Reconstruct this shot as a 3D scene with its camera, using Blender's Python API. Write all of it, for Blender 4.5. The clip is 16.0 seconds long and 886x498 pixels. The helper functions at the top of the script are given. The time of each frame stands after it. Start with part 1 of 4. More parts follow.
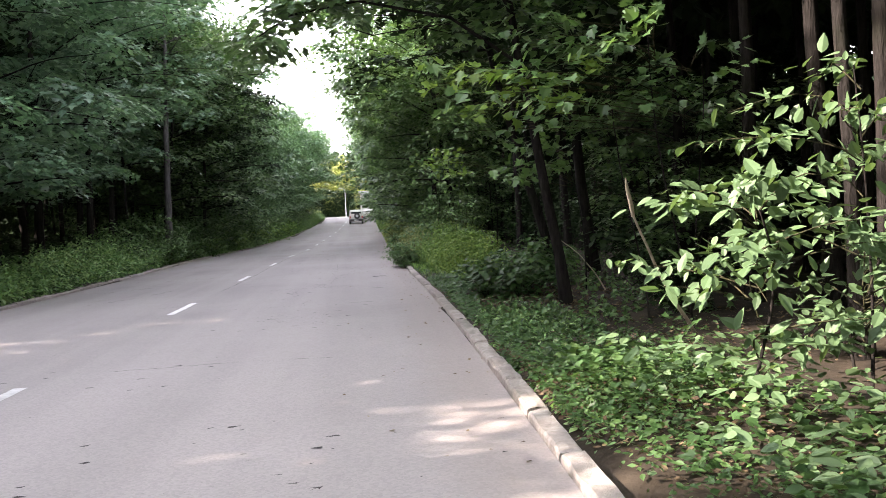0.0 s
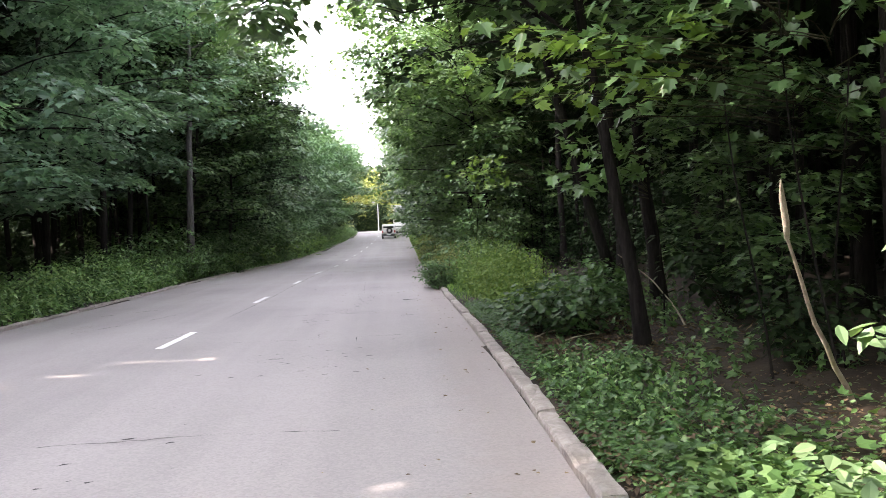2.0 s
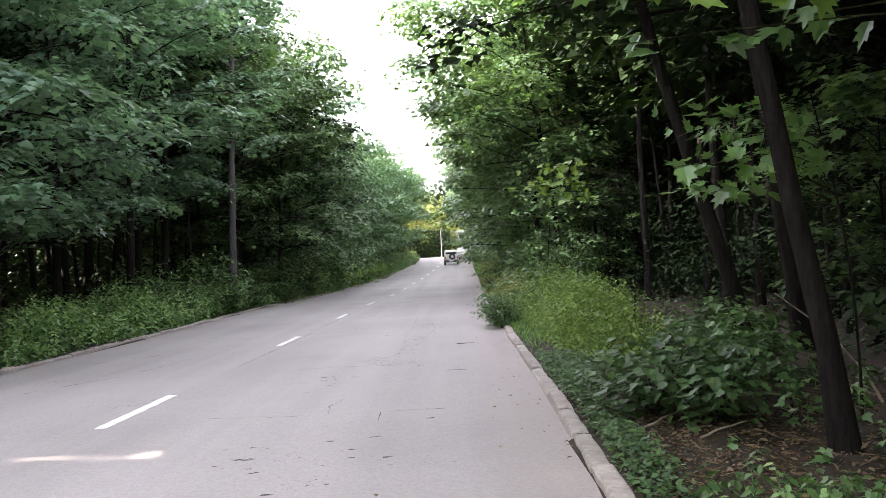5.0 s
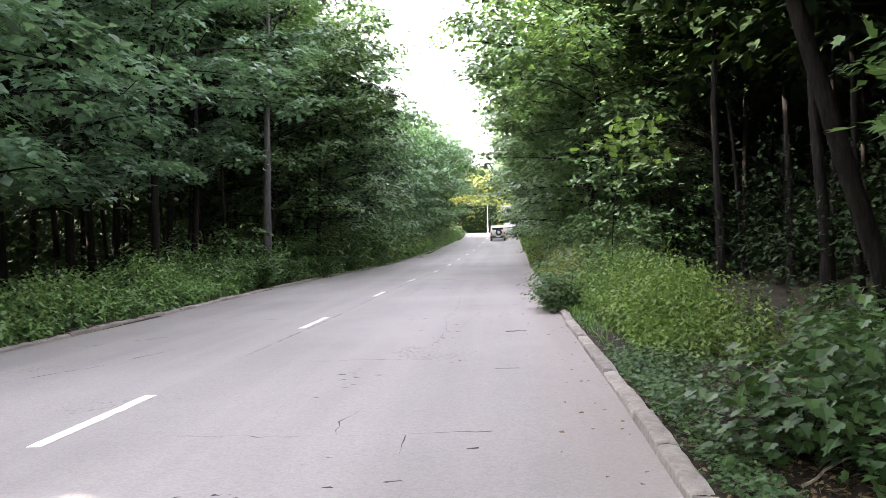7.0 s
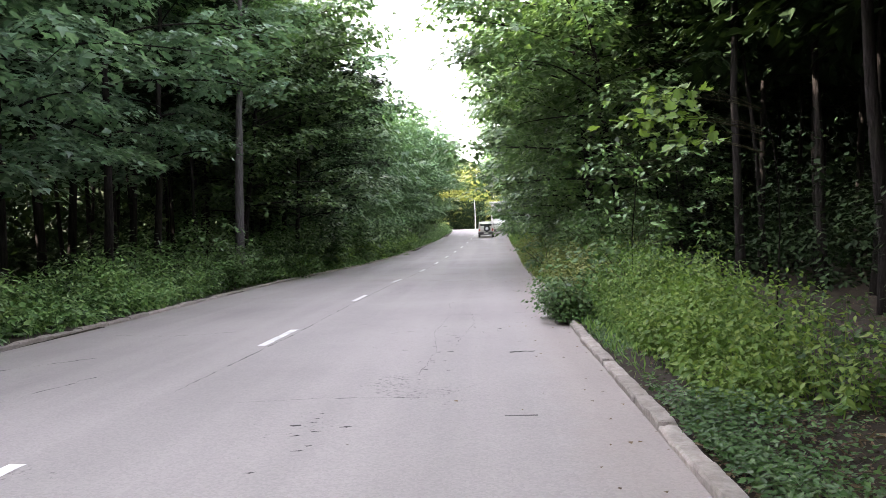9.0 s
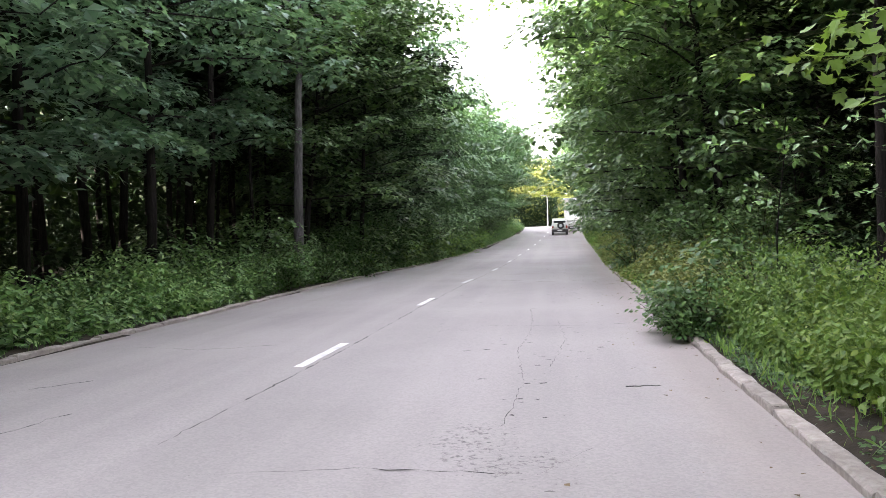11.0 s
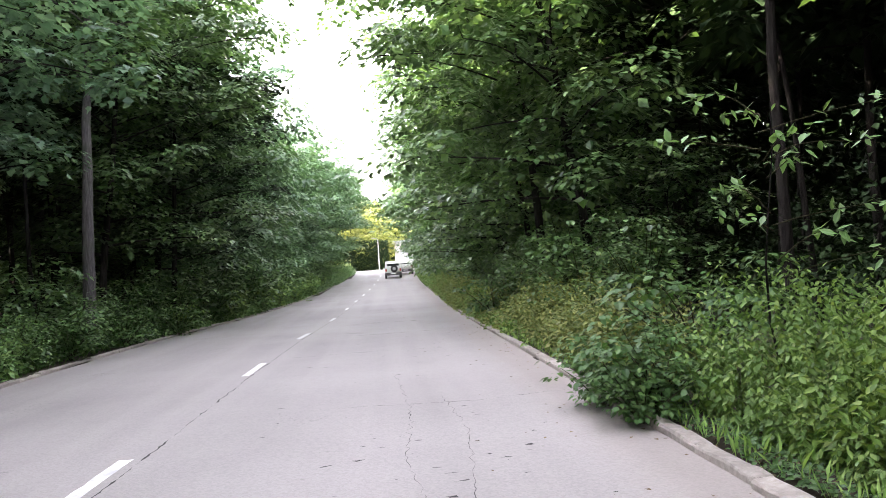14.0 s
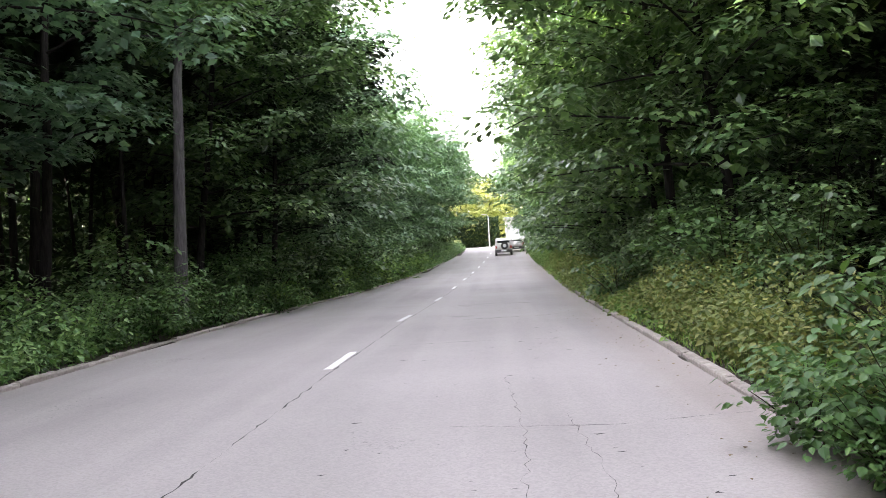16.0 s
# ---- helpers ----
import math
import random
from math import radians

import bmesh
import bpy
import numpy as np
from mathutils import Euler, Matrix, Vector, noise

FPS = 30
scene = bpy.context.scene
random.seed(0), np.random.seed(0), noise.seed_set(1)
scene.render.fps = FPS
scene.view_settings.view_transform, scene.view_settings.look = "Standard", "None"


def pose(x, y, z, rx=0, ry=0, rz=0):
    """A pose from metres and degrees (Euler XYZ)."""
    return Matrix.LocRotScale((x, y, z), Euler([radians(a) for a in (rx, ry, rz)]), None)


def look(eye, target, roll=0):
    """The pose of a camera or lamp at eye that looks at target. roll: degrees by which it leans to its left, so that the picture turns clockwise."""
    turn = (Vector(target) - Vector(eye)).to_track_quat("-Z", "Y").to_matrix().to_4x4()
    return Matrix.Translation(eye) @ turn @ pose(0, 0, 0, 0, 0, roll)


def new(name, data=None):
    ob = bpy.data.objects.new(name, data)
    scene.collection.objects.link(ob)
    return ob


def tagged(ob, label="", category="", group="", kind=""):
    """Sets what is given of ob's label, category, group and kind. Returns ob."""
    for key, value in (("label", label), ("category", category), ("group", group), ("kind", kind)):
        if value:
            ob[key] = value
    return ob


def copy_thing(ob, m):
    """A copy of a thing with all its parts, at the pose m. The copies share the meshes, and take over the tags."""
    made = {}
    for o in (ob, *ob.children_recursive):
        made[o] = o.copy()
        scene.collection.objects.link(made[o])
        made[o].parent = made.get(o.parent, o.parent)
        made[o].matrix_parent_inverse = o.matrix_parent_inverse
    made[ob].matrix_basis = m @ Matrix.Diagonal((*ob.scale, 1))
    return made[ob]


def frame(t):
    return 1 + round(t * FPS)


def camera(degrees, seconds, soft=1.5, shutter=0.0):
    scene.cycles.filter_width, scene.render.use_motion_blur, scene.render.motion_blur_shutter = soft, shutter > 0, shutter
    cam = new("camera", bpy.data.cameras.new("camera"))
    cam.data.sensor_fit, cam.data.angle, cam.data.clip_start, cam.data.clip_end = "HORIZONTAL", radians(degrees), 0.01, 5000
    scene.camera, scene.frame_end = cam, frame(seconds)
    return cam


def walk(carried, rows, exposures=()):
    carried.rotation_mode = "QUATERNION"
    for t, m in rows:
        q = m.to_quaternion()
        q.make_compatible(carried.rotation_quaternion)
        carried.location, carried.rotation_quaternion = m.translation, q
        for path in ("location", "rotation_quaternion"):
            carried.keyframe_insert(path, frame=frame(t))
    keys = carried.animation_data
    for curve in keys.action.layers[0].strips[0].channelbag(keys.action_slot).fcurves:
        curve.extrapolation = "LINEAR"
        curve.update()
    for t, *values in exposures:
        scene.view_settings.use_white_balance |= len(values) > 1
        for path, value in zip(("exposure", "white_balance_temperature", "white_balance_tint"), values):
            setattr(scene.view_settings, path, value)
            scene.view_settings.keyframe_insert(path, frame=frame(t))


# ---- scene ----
cam = camera(58.6, 16.0, 0.6)
PATH = [
    (0, (0.103, 0.753, 1.37), (0.321, 2.739, 1.297), -2.8),
    (0.5, (0.095, 1.321, 1.381), (0.229, 3.315, 1.309), -2.7),
    (1, (0.069, 1.853, 1.377), (0.2, 3.847, 1.281), -1.3),
    (1.5, (0.141, 2.451, 1.389), (0.28, 4.444, 1.312), -2.4),
    (2, (0.222, 3.081, 1.418), (0.359, 5.076, 1.386), -2.4),
    (2.5, (0.308, 3.629, 1.407), (0.361, 5.628, 1.434), -2.4),
    (3, (0.35, 4.204, 1.414), (0.274, 6.201, 1.473), -1.8),
    (3.5, (0.419, 4.793, 1.417), (0.296, 6.788, 1.499), -1.0),
    (4, (0.488, 5.547, 1.426), (0.408, 7.544, 1.501), -1.6),
    (4.2, (0.52, 5.802, 1.46), (0.49, 7.801, 1.512), -2.9),
    (6.3, (0.476, 7.973, 1.449), (0.447, 9.973, 1.478), -2.4),
    (6.5, (0.484, 8.235, 1.434), (0.433, 10.234, 1.43), -2.3),
    (7, (0.442, 8.805, 1.422), (0.299, 10.799, 1.406), -1.9),
    (7.5, (0.379, 9.441, 1.438), (0.295, 11.438, 1.361), -2.0),
    (8, (0.367, 10.043, 1.45), (0.256, 12.039, 1.377), -3.2),
    (8.5, (0.292, 10.599, 1.463), (0.241, 12.597, 1.4), -2.4),
    (8.6, (0.27, 10.709, 1.44), (0.226, 12.707, 1.374), -2.3),
    (9, (0.241, 11.123, 1.475), (0.132, 13.12, 1.448), -1.9),
    (9.5, (0.273, 11.785, 1.462), (0.092, 13.777, 1.493), -2.4),
    (10, (0.151, 12.345, 1.476), (-0.091, 14.331, 1.495), -2.1),
    (10.2, (0.101, 12.59, 1.44), (-0.188, 14.569, 1.446), -1.7),
    (12.3, (-0.507, 15.334, 1.42), (-0.708, 17.323, 1.377), -1.9),
    (12.5, (-0.579, 15.517, 1.44), (-0.705, 17.513, 1.426), -1.5),
    (13, (-0.674, 16.109, 1.433), (-0.686, 18.109, 1.461), -2.5),
    (13.5, (-0.722, 16.657, 1.445), (-0.654, 18.654, 1.506), -2.4),
    (14, (-0.704, 17.207, 1.45), (-0.55, 19.2, 1.515), -3.7),
    (14.5, (-0.674, 17.803, 1.452), (-0.512, 19.796, 1.489), -2.4),
    (15, (-0.665, 18.365, 1.448), (-0.543, 20.361, 1.481), -2.1),
    (15.5, (-0.675, 18.929, 1.457), (-0.731, 20.928, 1.484), -2.0),
    (16, (-0.678, 19.56, 1.453), (-0.806, 21.555, 1.477), -3.1),
]
walk(cam, [(t, look(eye, target, roll)) for t, eye, target, roll in PATH], [(0.0, 3.70, 6950, 20), (0.5, 3.73, 6950, 20), (1.0, 3.81, 6950, 20), (2.0, 3.96, 6950, 20), (3.0, 3.98, 6950, 20), (4.0, 4.05, 6950, 20), (6.5, 4.17, 6950, 20), (7.0, 4.25, 6950, 20), (7.6, 4.00, 6950, 20), (8.5, 4.05, 6950, 20), (9.5, 4.10, 6950, 20), (10.0, 4.22, 6950, 20), (12.5, 4.18, 6950, 20), (13.5, 4.32, 6950, 20), (14.5, 4.35, 6950, 20), (15.5, 4.29, 6950, 20), (16.0, 4.25, 6950, 20)])

# ---- light and sky ----
SUN_TO = Vector((-0.83, -0.03, 0.51)).normalized()
sun = new("sun", bpy.data.lights.new("sun", "SUN"))
sun.data.energy, sun.data.angle, sun.data.color = 2.2, radians(0.6), (1.0, 0.93, 0.82)
sun.matrix_world = look(SUN_TO * 60, (0, 0, 0))
world = bpy.data.worlds.new("world")
scene.world = world
world.use_nodes = True
wt = world.node_tree
sky = wt.nodes.new("ShaderNodeTexSky")
sky.sky_type, sky.sun_disc = "NISHITA", False
sky.sun_elevation, sky.sun_rotation = math.asin(SUN_TO.z), math.atan2(SUN_TO.x, SUN_TO.y)
sky.air_density, sky.dust_density, sky.ozone_density = 1.0, 0.6, 1.0
haze = wt.nodes.new("ShaderNodeHueSaturation")
haze.inputs["Saturation"].default_value = 0.36
wt.links.new(sky.outputs[0], haze.inputs["Color"])
wt.links.new(haze.outputs[0], wt.nodes["Background"].inputs[0])
wt.nodes["Background"].inputs[1].default_value = 0.15

# ---- materials ----


def material(name, rough=0.8, spec=0.3):
    m = bpy.data.materials.new(name)
    m.use_nodes = True
    t = m.node_tree
    b = t.nodes["Principled BSDF"]
    b.inputs["Roughness"].default_value = rough
    b.inputs["Specular IOR Level"].default_value = spec
    return m, t, b


def node(t, kind, **values):
    n = t.nodes.new(kind)
    for k, v in values.items():
        n.inputs[k.replace("_", " ")].default_value = v
    return n


def noise_tex(t, scale, detail=4.0, rough=0.55, coord="Object"):
    c = t.nodes.new("ShaderNodeTexCoord")
    n = node(t, "ShaderNodeTexNoise", Scale=scale, Detail=detail, Roughness=rough)
    t.links.new(c.outputs[coord], n.inputs["Vector"])
    return n.outputs["Fac"]


def ramp(t, fac, stops):
    r = t.nodes.new("ShaderNodeValToRGB")
    els = r.color_ramp.elements
    while len(els) < len(stops):
        els.new(0.5)
    for e, (p, c) in zip(els, stops):
        e.position, e.color = p, (*c, 1)
    t.links.new(fac, r.inputs[0])
    return r.outputs[0]


def mix(t, fac, a, b, mode="MIX"):
    n = t.nodes.new("ShaderNodeMix")
    n.data_type, n.blend_type = "RGBA", mode
    for slot, v in ((n.inputs[0], fac), (n.inputs[6], a), (n.inputs[7], b)):
        if hasattr(v, "links"):
            t.links.new(v, slot)
        elif isinstance(v, tuple):
            slot.default_value = (*v, 1)
        else:
            slot.default_value = v
    return n.outputs[2]


def bump(t, b, height, strength, dist):
    n = node(t, "ShaderNodeBump", Strength=strength, Distance=dist)
    t.links.new(height, n.inputs["Height"])
    t.links.new(n.outputs[0], b.inputs["Normal"])


def leaf_material(name, dark, mid, light, glow=0.3, rough=0.5, spec=0.28):
    """Leaf: each one of its own shade, part of the light shines through."""
    m, t, b = material(name, rough, spec)
    g = t.nodes.new("ShaderNodeNewGeometry")
    col = ramp(t, g.outputs["Random Per Island"], [(0.0, dark), (0.55, mid), (1.0, light)])
    big = noise_tex(t, 0.35, 2.0)
    col = mix(t, ramp(t, big, [(0.35, (0, 0, 0)), (0.7, (0.7, 0.7, 0.7))]), col, mid)
    info = t.nodes.new("ShaderNodeObjectInfo")
    hue = t.nodes.new("ShaderNodeHueSaturation")
    rng = node(t, "ShaderNodeMapRange", To_Min=0.75, To_Max=1.25)
    t.links.new(info.outputs["Random"], rng.inputs["Value"])
    t.links.new(rng.outputs[0], hue.inputs["Value"])
    t.links.new(col, hue.inputs["Color"])
    col = hue.outputs[0]
    t.links.new(col, b.inputs["Base Color"])
    tr = t.nodes.new("ShaderNodeBsdfTranslucent")
    t.links.new(mix(t, 1.0, col, (1.35, 1.35, 0.75), "MULTIPLY"), tr.inputs["Color"])
    mx = node(t, "ShaderNodeMixShader", Fac=glow)
    t.links.new(b.outputs[0], mx.inputs[1])
    t.links.new(tr.outputs[0], mx.inputs[2])
    t.links.new(mx.outputs[0], t.nodes["Material Output"].inputs["Surface"])
    return m


LEAF = leaf_material("maple_leaves", (0.036, 0.078, 0.029), (0.082, 0.162, 0.061), (0.190, 0.305, 0.125), 0.33, 0.36, 0.5)
# Lighter, bluer leaf tone stands in for skylight on the left-hand trees.
LEAF_COOL = leaf_material("cool_lit_leaves", (0.058, 0.118, 0.080), (0.115, 0.215, 0.146), (0.225, 0.355, 0.250), 0.42, 0.34, 0.6)
LEAF_DEEP = leaf_material("elm_leaves", (0.034, 0.074, 0.038), (0.078, 0.156, 0.078), (0.180, 0.290, 0.150), 0.34, 0.38, 0.45)
# Darkened leaf copy: deep woodland shade is put into its colour.
LEAF_SHADE = leaf_material("shade_darkened_leaves", (0.012, 0.025, 0.010), (0.020, 0.040, 0.015), (0.034, 0.062, 0.022), 0.05, 0.7, 0.12)
LEAF_LIME = leaf_material("sunny_leaves", (0.070, 0.145, 0.034), (0.150, 0.250, 0.060), (0.28, 0.37, 0.11), 0.36)
LEAF_YELLOW = leaf_material("yellow_leaves", (0.14, 0.19, 0.06), (0.25, 0.29, 0.09), (0.38, 0.38, 0.14), 0.35)
LEAF_WEED = leaf_material("weed_leaves", (0.062, 0.13, 0.036), (0.15, 0.265, 0.072), (0.29, 0.41, 0.125))
LEAF_HERB = leaf_material("herb_leaves", (0.062, 0.14, 0.052), (0.135, 0.25, 0.09), (0.27, 0.39, 0.17), 0.32, 0.4, 0.5)
LEAF_DRY = leaf_material("dry_weed_leaves", (0.080, 0.125, 0.036), (0.17, 0.215, 0.066), (0.32, 0.33, 0.12))
LEAF_COVER = leaf_material("ground_cover_leaves", (0.032, 0.078, 0.024), (0.062, 0.132, 0.042), (0.115, 0.20, 0.068), 0.3, 0.45, 0.32)
LEAF_PALE = leaf_material("pale_maple_leaves", (0.042, 0.080, 0.034), (0.082, 0.140, 0.066), (0.14, 0.205, 0.105), 0.28)
LEAF_LITTER = leaf_material("fallen_leaves", (0.05, 0.034, 0.023), (0.12, 0.084, 0.05), (0.26, 0.20, 0.12), 0.1, 0.7, 0.2)


def bark_material(name, dark, light):
    m, t, b = material(name, 0.95, 0.06)
    c = t.nodes.new("ShaderNodeTexCoord")
    mp = t.nodes.new("ShaderNodeMapping")
    mp.inputs["Scale"].default_value = (22, 22, 3.5)
    t.links.new(c.outputs["Object"], mp.inputs[0])
    n = node(t, "ShaderNodeTexNoise", Scale=1.0, Detail=6.0, Roughness=0.65)
    t.links.new(mp.outputs[0], n.inputs["Vector"])
    col = ramp(t, n.outputs["Fac"], [(0.3, dark), (0.7, light)])
    col = mix(t, ramp(t, noise_tex(t, 1.3, 3.0), [(0.52, (0, 0, 0)), (0.7, (0.45, 0.45, 0.45))]), col, (0.85 * light[0], 1.05 * light[1], 0.75 * light[2]))
    t.links.new(col, b.inputs["Base Color"])
    bump(t, b, n.outputs["Fac"], 1.0, 0.05)
    return m


BARK = bark_material("dark_bark", (0.010, 0.009, 0.0085), (0.030, 0.026, 0.024))
BARK_GREY = bark_material("grey_bark", (0.055, 0.050, 0.052), (0.135, 0.124, 0.126))
BARK_PALE = bark_material("pale_bark", (0.32, 0.25, 0.19), (0.62, 0.54, 0.44))
TWIG = bark_material("brown_twig", (0.028, 0.03, 0.017), (0.07, 0.065, 0.038))


def node_scale(t, value, factor):
    n = t.nodes.new("ShaderNodeMath")
    n.operation = "MULTIPLY"
    t.links.new(value, n.inputs[0])
    n.inputs[1].default_value = factor
    return n.outputs[0]


def asphalt_material():
    m, t, b = material("worn_asphalt", 0.82, 0.35)
    c = t.nodes.new("ShaderNodeTexCoord").outputs["Object"]
    col = ramp(t, noise_tex(t, 0.16, 5.0, 0.6), [(0.32, (0.265, 0.242, 0.236)), (0.68, (0.345, 0.317, 0.308))])
    # paler wheel tracks, stretched along the road
    mp = t.nodes.new("ShaderNodeMapping")
    mp.inputs["Scale"].default_value = (1.1, 0.035, 1)
    t.links.new(c, mp.inputs[0])
    n = node(t, "ShaderNodeTexNoise", Scale=1.0, Detail=4.0)
    t.links.new(mp.outputs[0], n.inputs["Vector"])
    col = mix(t, ramp(t, n.outputs["Fac"], [(0.42, (0, 0, 0)), (0.62, (0.5, 0.5, 0.5))]), col, (0.375, 0.343, 0.332))
    # stones in the binder
    v = node(t, "ShaderNodeTexVoronoi", Scale=60.0)
    t.links.new(c, v.inputs["Vector"])
    sep = t.nodes.new("ShaderNodeSeparateColor")
    t.links.new(v.outputs["Color"], sep.inputs[0])
    col = mix(t, 0.2, col, ramp(t, sep.outputs[0], [(0.0, (0.35, 0.34, 0.34)), (0.5, (0.85, 0.84, 0.83)), (1.0, (1.25, 1.22, 1.18))]), "MULTIPLY")
    # dark pitted places
    pits = node(t, "ShaderNodeTexNoise", Scale=17.0, Detail=6.0, Roughness=0.75)
    t.links.new(c, pits.inputs["Vector"])
    zone = noise_tex(t, 0.45, 3.0)
    add = t.nodes.new("ShaderNodeMath")
    add.operation = "ADD"
    t.links.new(pits.outputs["Fac"], add.inputs[0])
    t.links.new(zone, add.inputs[1])
    low = ramp(t, add.outputs[0], [(0.69, (0.75, 0.75, 0.75)), (0.77, (0, 0, 0))])
    col = mix(t, low, col, (0.085, 0.078, 0.076))
    # brown dust and crumbs washed towards the kerbs
    att = t.nodes.new("ShaderNodeAttribute")
    att.attribute_name = "across"
    side = t.nodes.new("ShaderNodeMath")
    side.operation = "ADD"
    t.links.new(att.outputs["Fac"], side.inputs[0])
    t.links.new(node_scale(t, noise_tex(t, 2.6, 6.0, 0.7), 0.09), side.inputs[1])
    dust = ramp(t, side.outputs[0], [(0.0, (0.3, 0.3, 0.3)), (0.1, (0, 0, 0)), (0.95, (0, 0, 0)), (1.0, (0.25, 0.25, 0.25))])
    col = mix(t, dust, col, (0.27, 0.205, 0.17))
    t.links.new(col, b.inputs["Base Color"])
    bump(t, b, v.outputs["Distance"], 0.12, 0.004)
    return m


ASPHALT = asphalt_material()


def plain_rock(name, dark, light, scale=9.0, rough=0.85, relief=0.5):
    m, t, b = material(name, rough, 0.25)
    col = ramp(t, noise_tex(t, scale, 6.0, 0.65), [(0.3, dark), (0.7, light)])
    info = t.nodes.new("ShaderNodeObjectInfo")
    rng = node(t, "ShaderNodeMapRange", To_Min=0.8, To_Max=1.12)
    t.links.new(info.outputs["Random"], rng.inputs["Value"])
    hue = t.nodes.new("ShaderNodeHueSaturation")
    t.links.new(rng.outputs[0], hue.inputs["Value"])
    t.links.new(col, hue.inputs["Color"])
    stain = ramp(t, noise_tex(t, 2.2, 4.0), [(0.5, (0, 0, 0)), (0.72, (0.6, 0.6, 0.6))])
    t.links.new(mix(t, stain, hue.outputs[0], tuple(0.55 * v for v in dark)), b.inputs["Base Color"])
    bump(t, b, noise_tex(t, scale * 6, 5.0), relief, 0.01)
    return m


KERB = plain_rock("kerb_concrete", (0.27, 0.235, 0.21), (0.43, 0.385, 0.35), 16.0, 0.92, 0.8)
SOIL = plain_rock("forest_soil", (0.016, 0.012, 0.008), (0.046, 0.034, 0.023), 3.0, 0.95, 0.9)
PAINT = plain_rock("road_paint", (0.60, 0.59, 0.58), (0.85, 0.84, 0.83), 14.0, 0.6, 0.3)
CRACK = plain_rock("crack_filler", (0.03, 0.028, 0.027), (0.08, 0.073, 0.07), 20.0, 0.95, 0.4)
WALL_WHITE = plain_rock("white_render", (0.70, 0.69, 0.66), (0.84, 0.83, 0.81), 2.0, 0.9, 0.2)
METAL_GREY = plain_rock("galvanised_steel", (0.35, 0.36, 0.37), (0.5, 0.51, 0.52), 5.0, 0.5, 0.1)


def simple(name, color, rough, metal=0.0):
    m, t, b = material(name, rough, 0.5)
    n = noise_tex(t, 7.0, 4.0)
    lo, hi = tuple(0.8 * v for v in color), tuple(min(1, 1.1 * v) for v in color)
    t.links.new(ramp(t, n, [(0.3, lo), (0.7, hi)]), b.inputs["Base Color"])
    b.inputs["Metallic"].default_value = metal
    return m


CAR_WHITE = simple("pale_car_paint", (0.78, 0.76, 0.72), 0.3)
CAR_DARK = simple("dark_bumper_plastic", (0.05, 0.045, 0.045), 0.6)
CAR_GLASS = simple("dark_car_glass", (0.02, 0.024, 0.026), 0.08)
CAR_RED = simple("red_lamp_plastic", (0.4, 0.03, 0.025), 0.3)
RUBBER = simple("tyre_rubber", (0.025, 0.025, 0.025), 0.8)
RIM = simple("wheel_rim", (0.5, 0.5, 0.5), 0.35, 0.9)

# ---- helpers for meshes ----
RNG = np.random.default_rng(7)


def mesh_arrays(name, verts, faces, mat, smooth=False):
    """A mesh from arrays of corners and of triangles or quads."""
    me = bpy.data.meshes.new(name)
    faces = np.asarray(faces, dtype=np.int32)
    k = faces.shape[1]
    me.vertices.add(len(verts))
    me.vertices.foreach_set("co", np.asarray(verts, dtype=np.float32).ravel())
    me.loops.add(faces.size)
    me.loops.foreach_set("vertex_index", faces.ravel())
    me.polygons.add(len(faces))
    me.polygons.foreach_set("loop_start", np.arange(0, faces.size, k, dtype=np.int32))
    me.polygons.foreach_set("use_smooth", np.full(len(faces), smooth))
    me.materials.append(mat)
    me.update(calc_edges=True)
    me.validate()
    return me


def part_mesh(name, me, parent, label=""):
    ob = new(name, me)
    ob.parent = parent
    return tagged(ob, label)


def part(name, bm, mat, parent, label="", smooth=False):
    me = bpy.data.meshes.new(name)
    for f in bm.faces:
        f.smooth = smooth
    bm.to_mesh(me)
    bm.free()
    me.materials.append(mat)
    return part_mesh(name, me, parent, label)


def thing(name, label, category, group="", kind="", m=None):
    ob = tagged(new(name), label, category, group, kind)
    if m is not None:
        ob.matrix_world = m
    return ob


def box(bm, x0, x1, y0, y1, z0, z1, bevel=0.0):
    r = bmesh.ops.create_cube(bm, size=1.0, matrix=Matrix.Translation(((x0 + x1) / 2, (y0 + y1) / 2, (z0 + z1) / 2)) @ Matrix.Diagonal((x1 - x0, y1 - y0, z1 - z0, 1)))
    if bevel:
        edges = {e for v in r["verts"] for e in v.link_edges}
        bmesh.ops.bevel(bm, geom=list(edges), offset=bevel, segments=2, affect="EDGES")


def tube(points, radii, sides=8):
    """Corners and quads of a tapered tube along points."""
    p = np.asarray(points, float)
    n = len(p)
    d = np.gradient(p, axis=0)
    d /= np.linalg.norm(d, axis=1)[:, None] + 1e-9
    ref = np.where(np.abs(d[:, 2:3]) > 0.8, [[1.0, 0, 0]], [[0, 0, 1.0]])
    u = np.cross(d, ref)
    u /= np.linalg.norm(u, axis=1)[:, None]
    w = np.cross(d, u)
    a = np.linspace(0, 2 * np.pi, sides, endpoint=False)
    ring = np.cos(a)[None, :, None] * u[:, None] + np.sin(a)[None, :, None] * w[:, None]
    v = (p[:, None] + ring * np.asarray(radii)[:, None, None]).reshape(-1, 3)
    i, j = np.meshgrid(np.arange(n - 1), np.arange(sides), indexing="ij")
    a0, a1 = i * sides + j, i * sides + (j + 1) % sides
    return v, np.stack([a0, a1, a1 + sides, a0 + sides], -1).reshape(-1, 4)


def join_geo(items):
    vs, fs, k = [], [], 0
    for v, f in items:
        vs.append(v)
        fs.append(np.asarray(f) + k)
        k += len(v)
    return np.concatenate(vs), np.concatenate(fs)


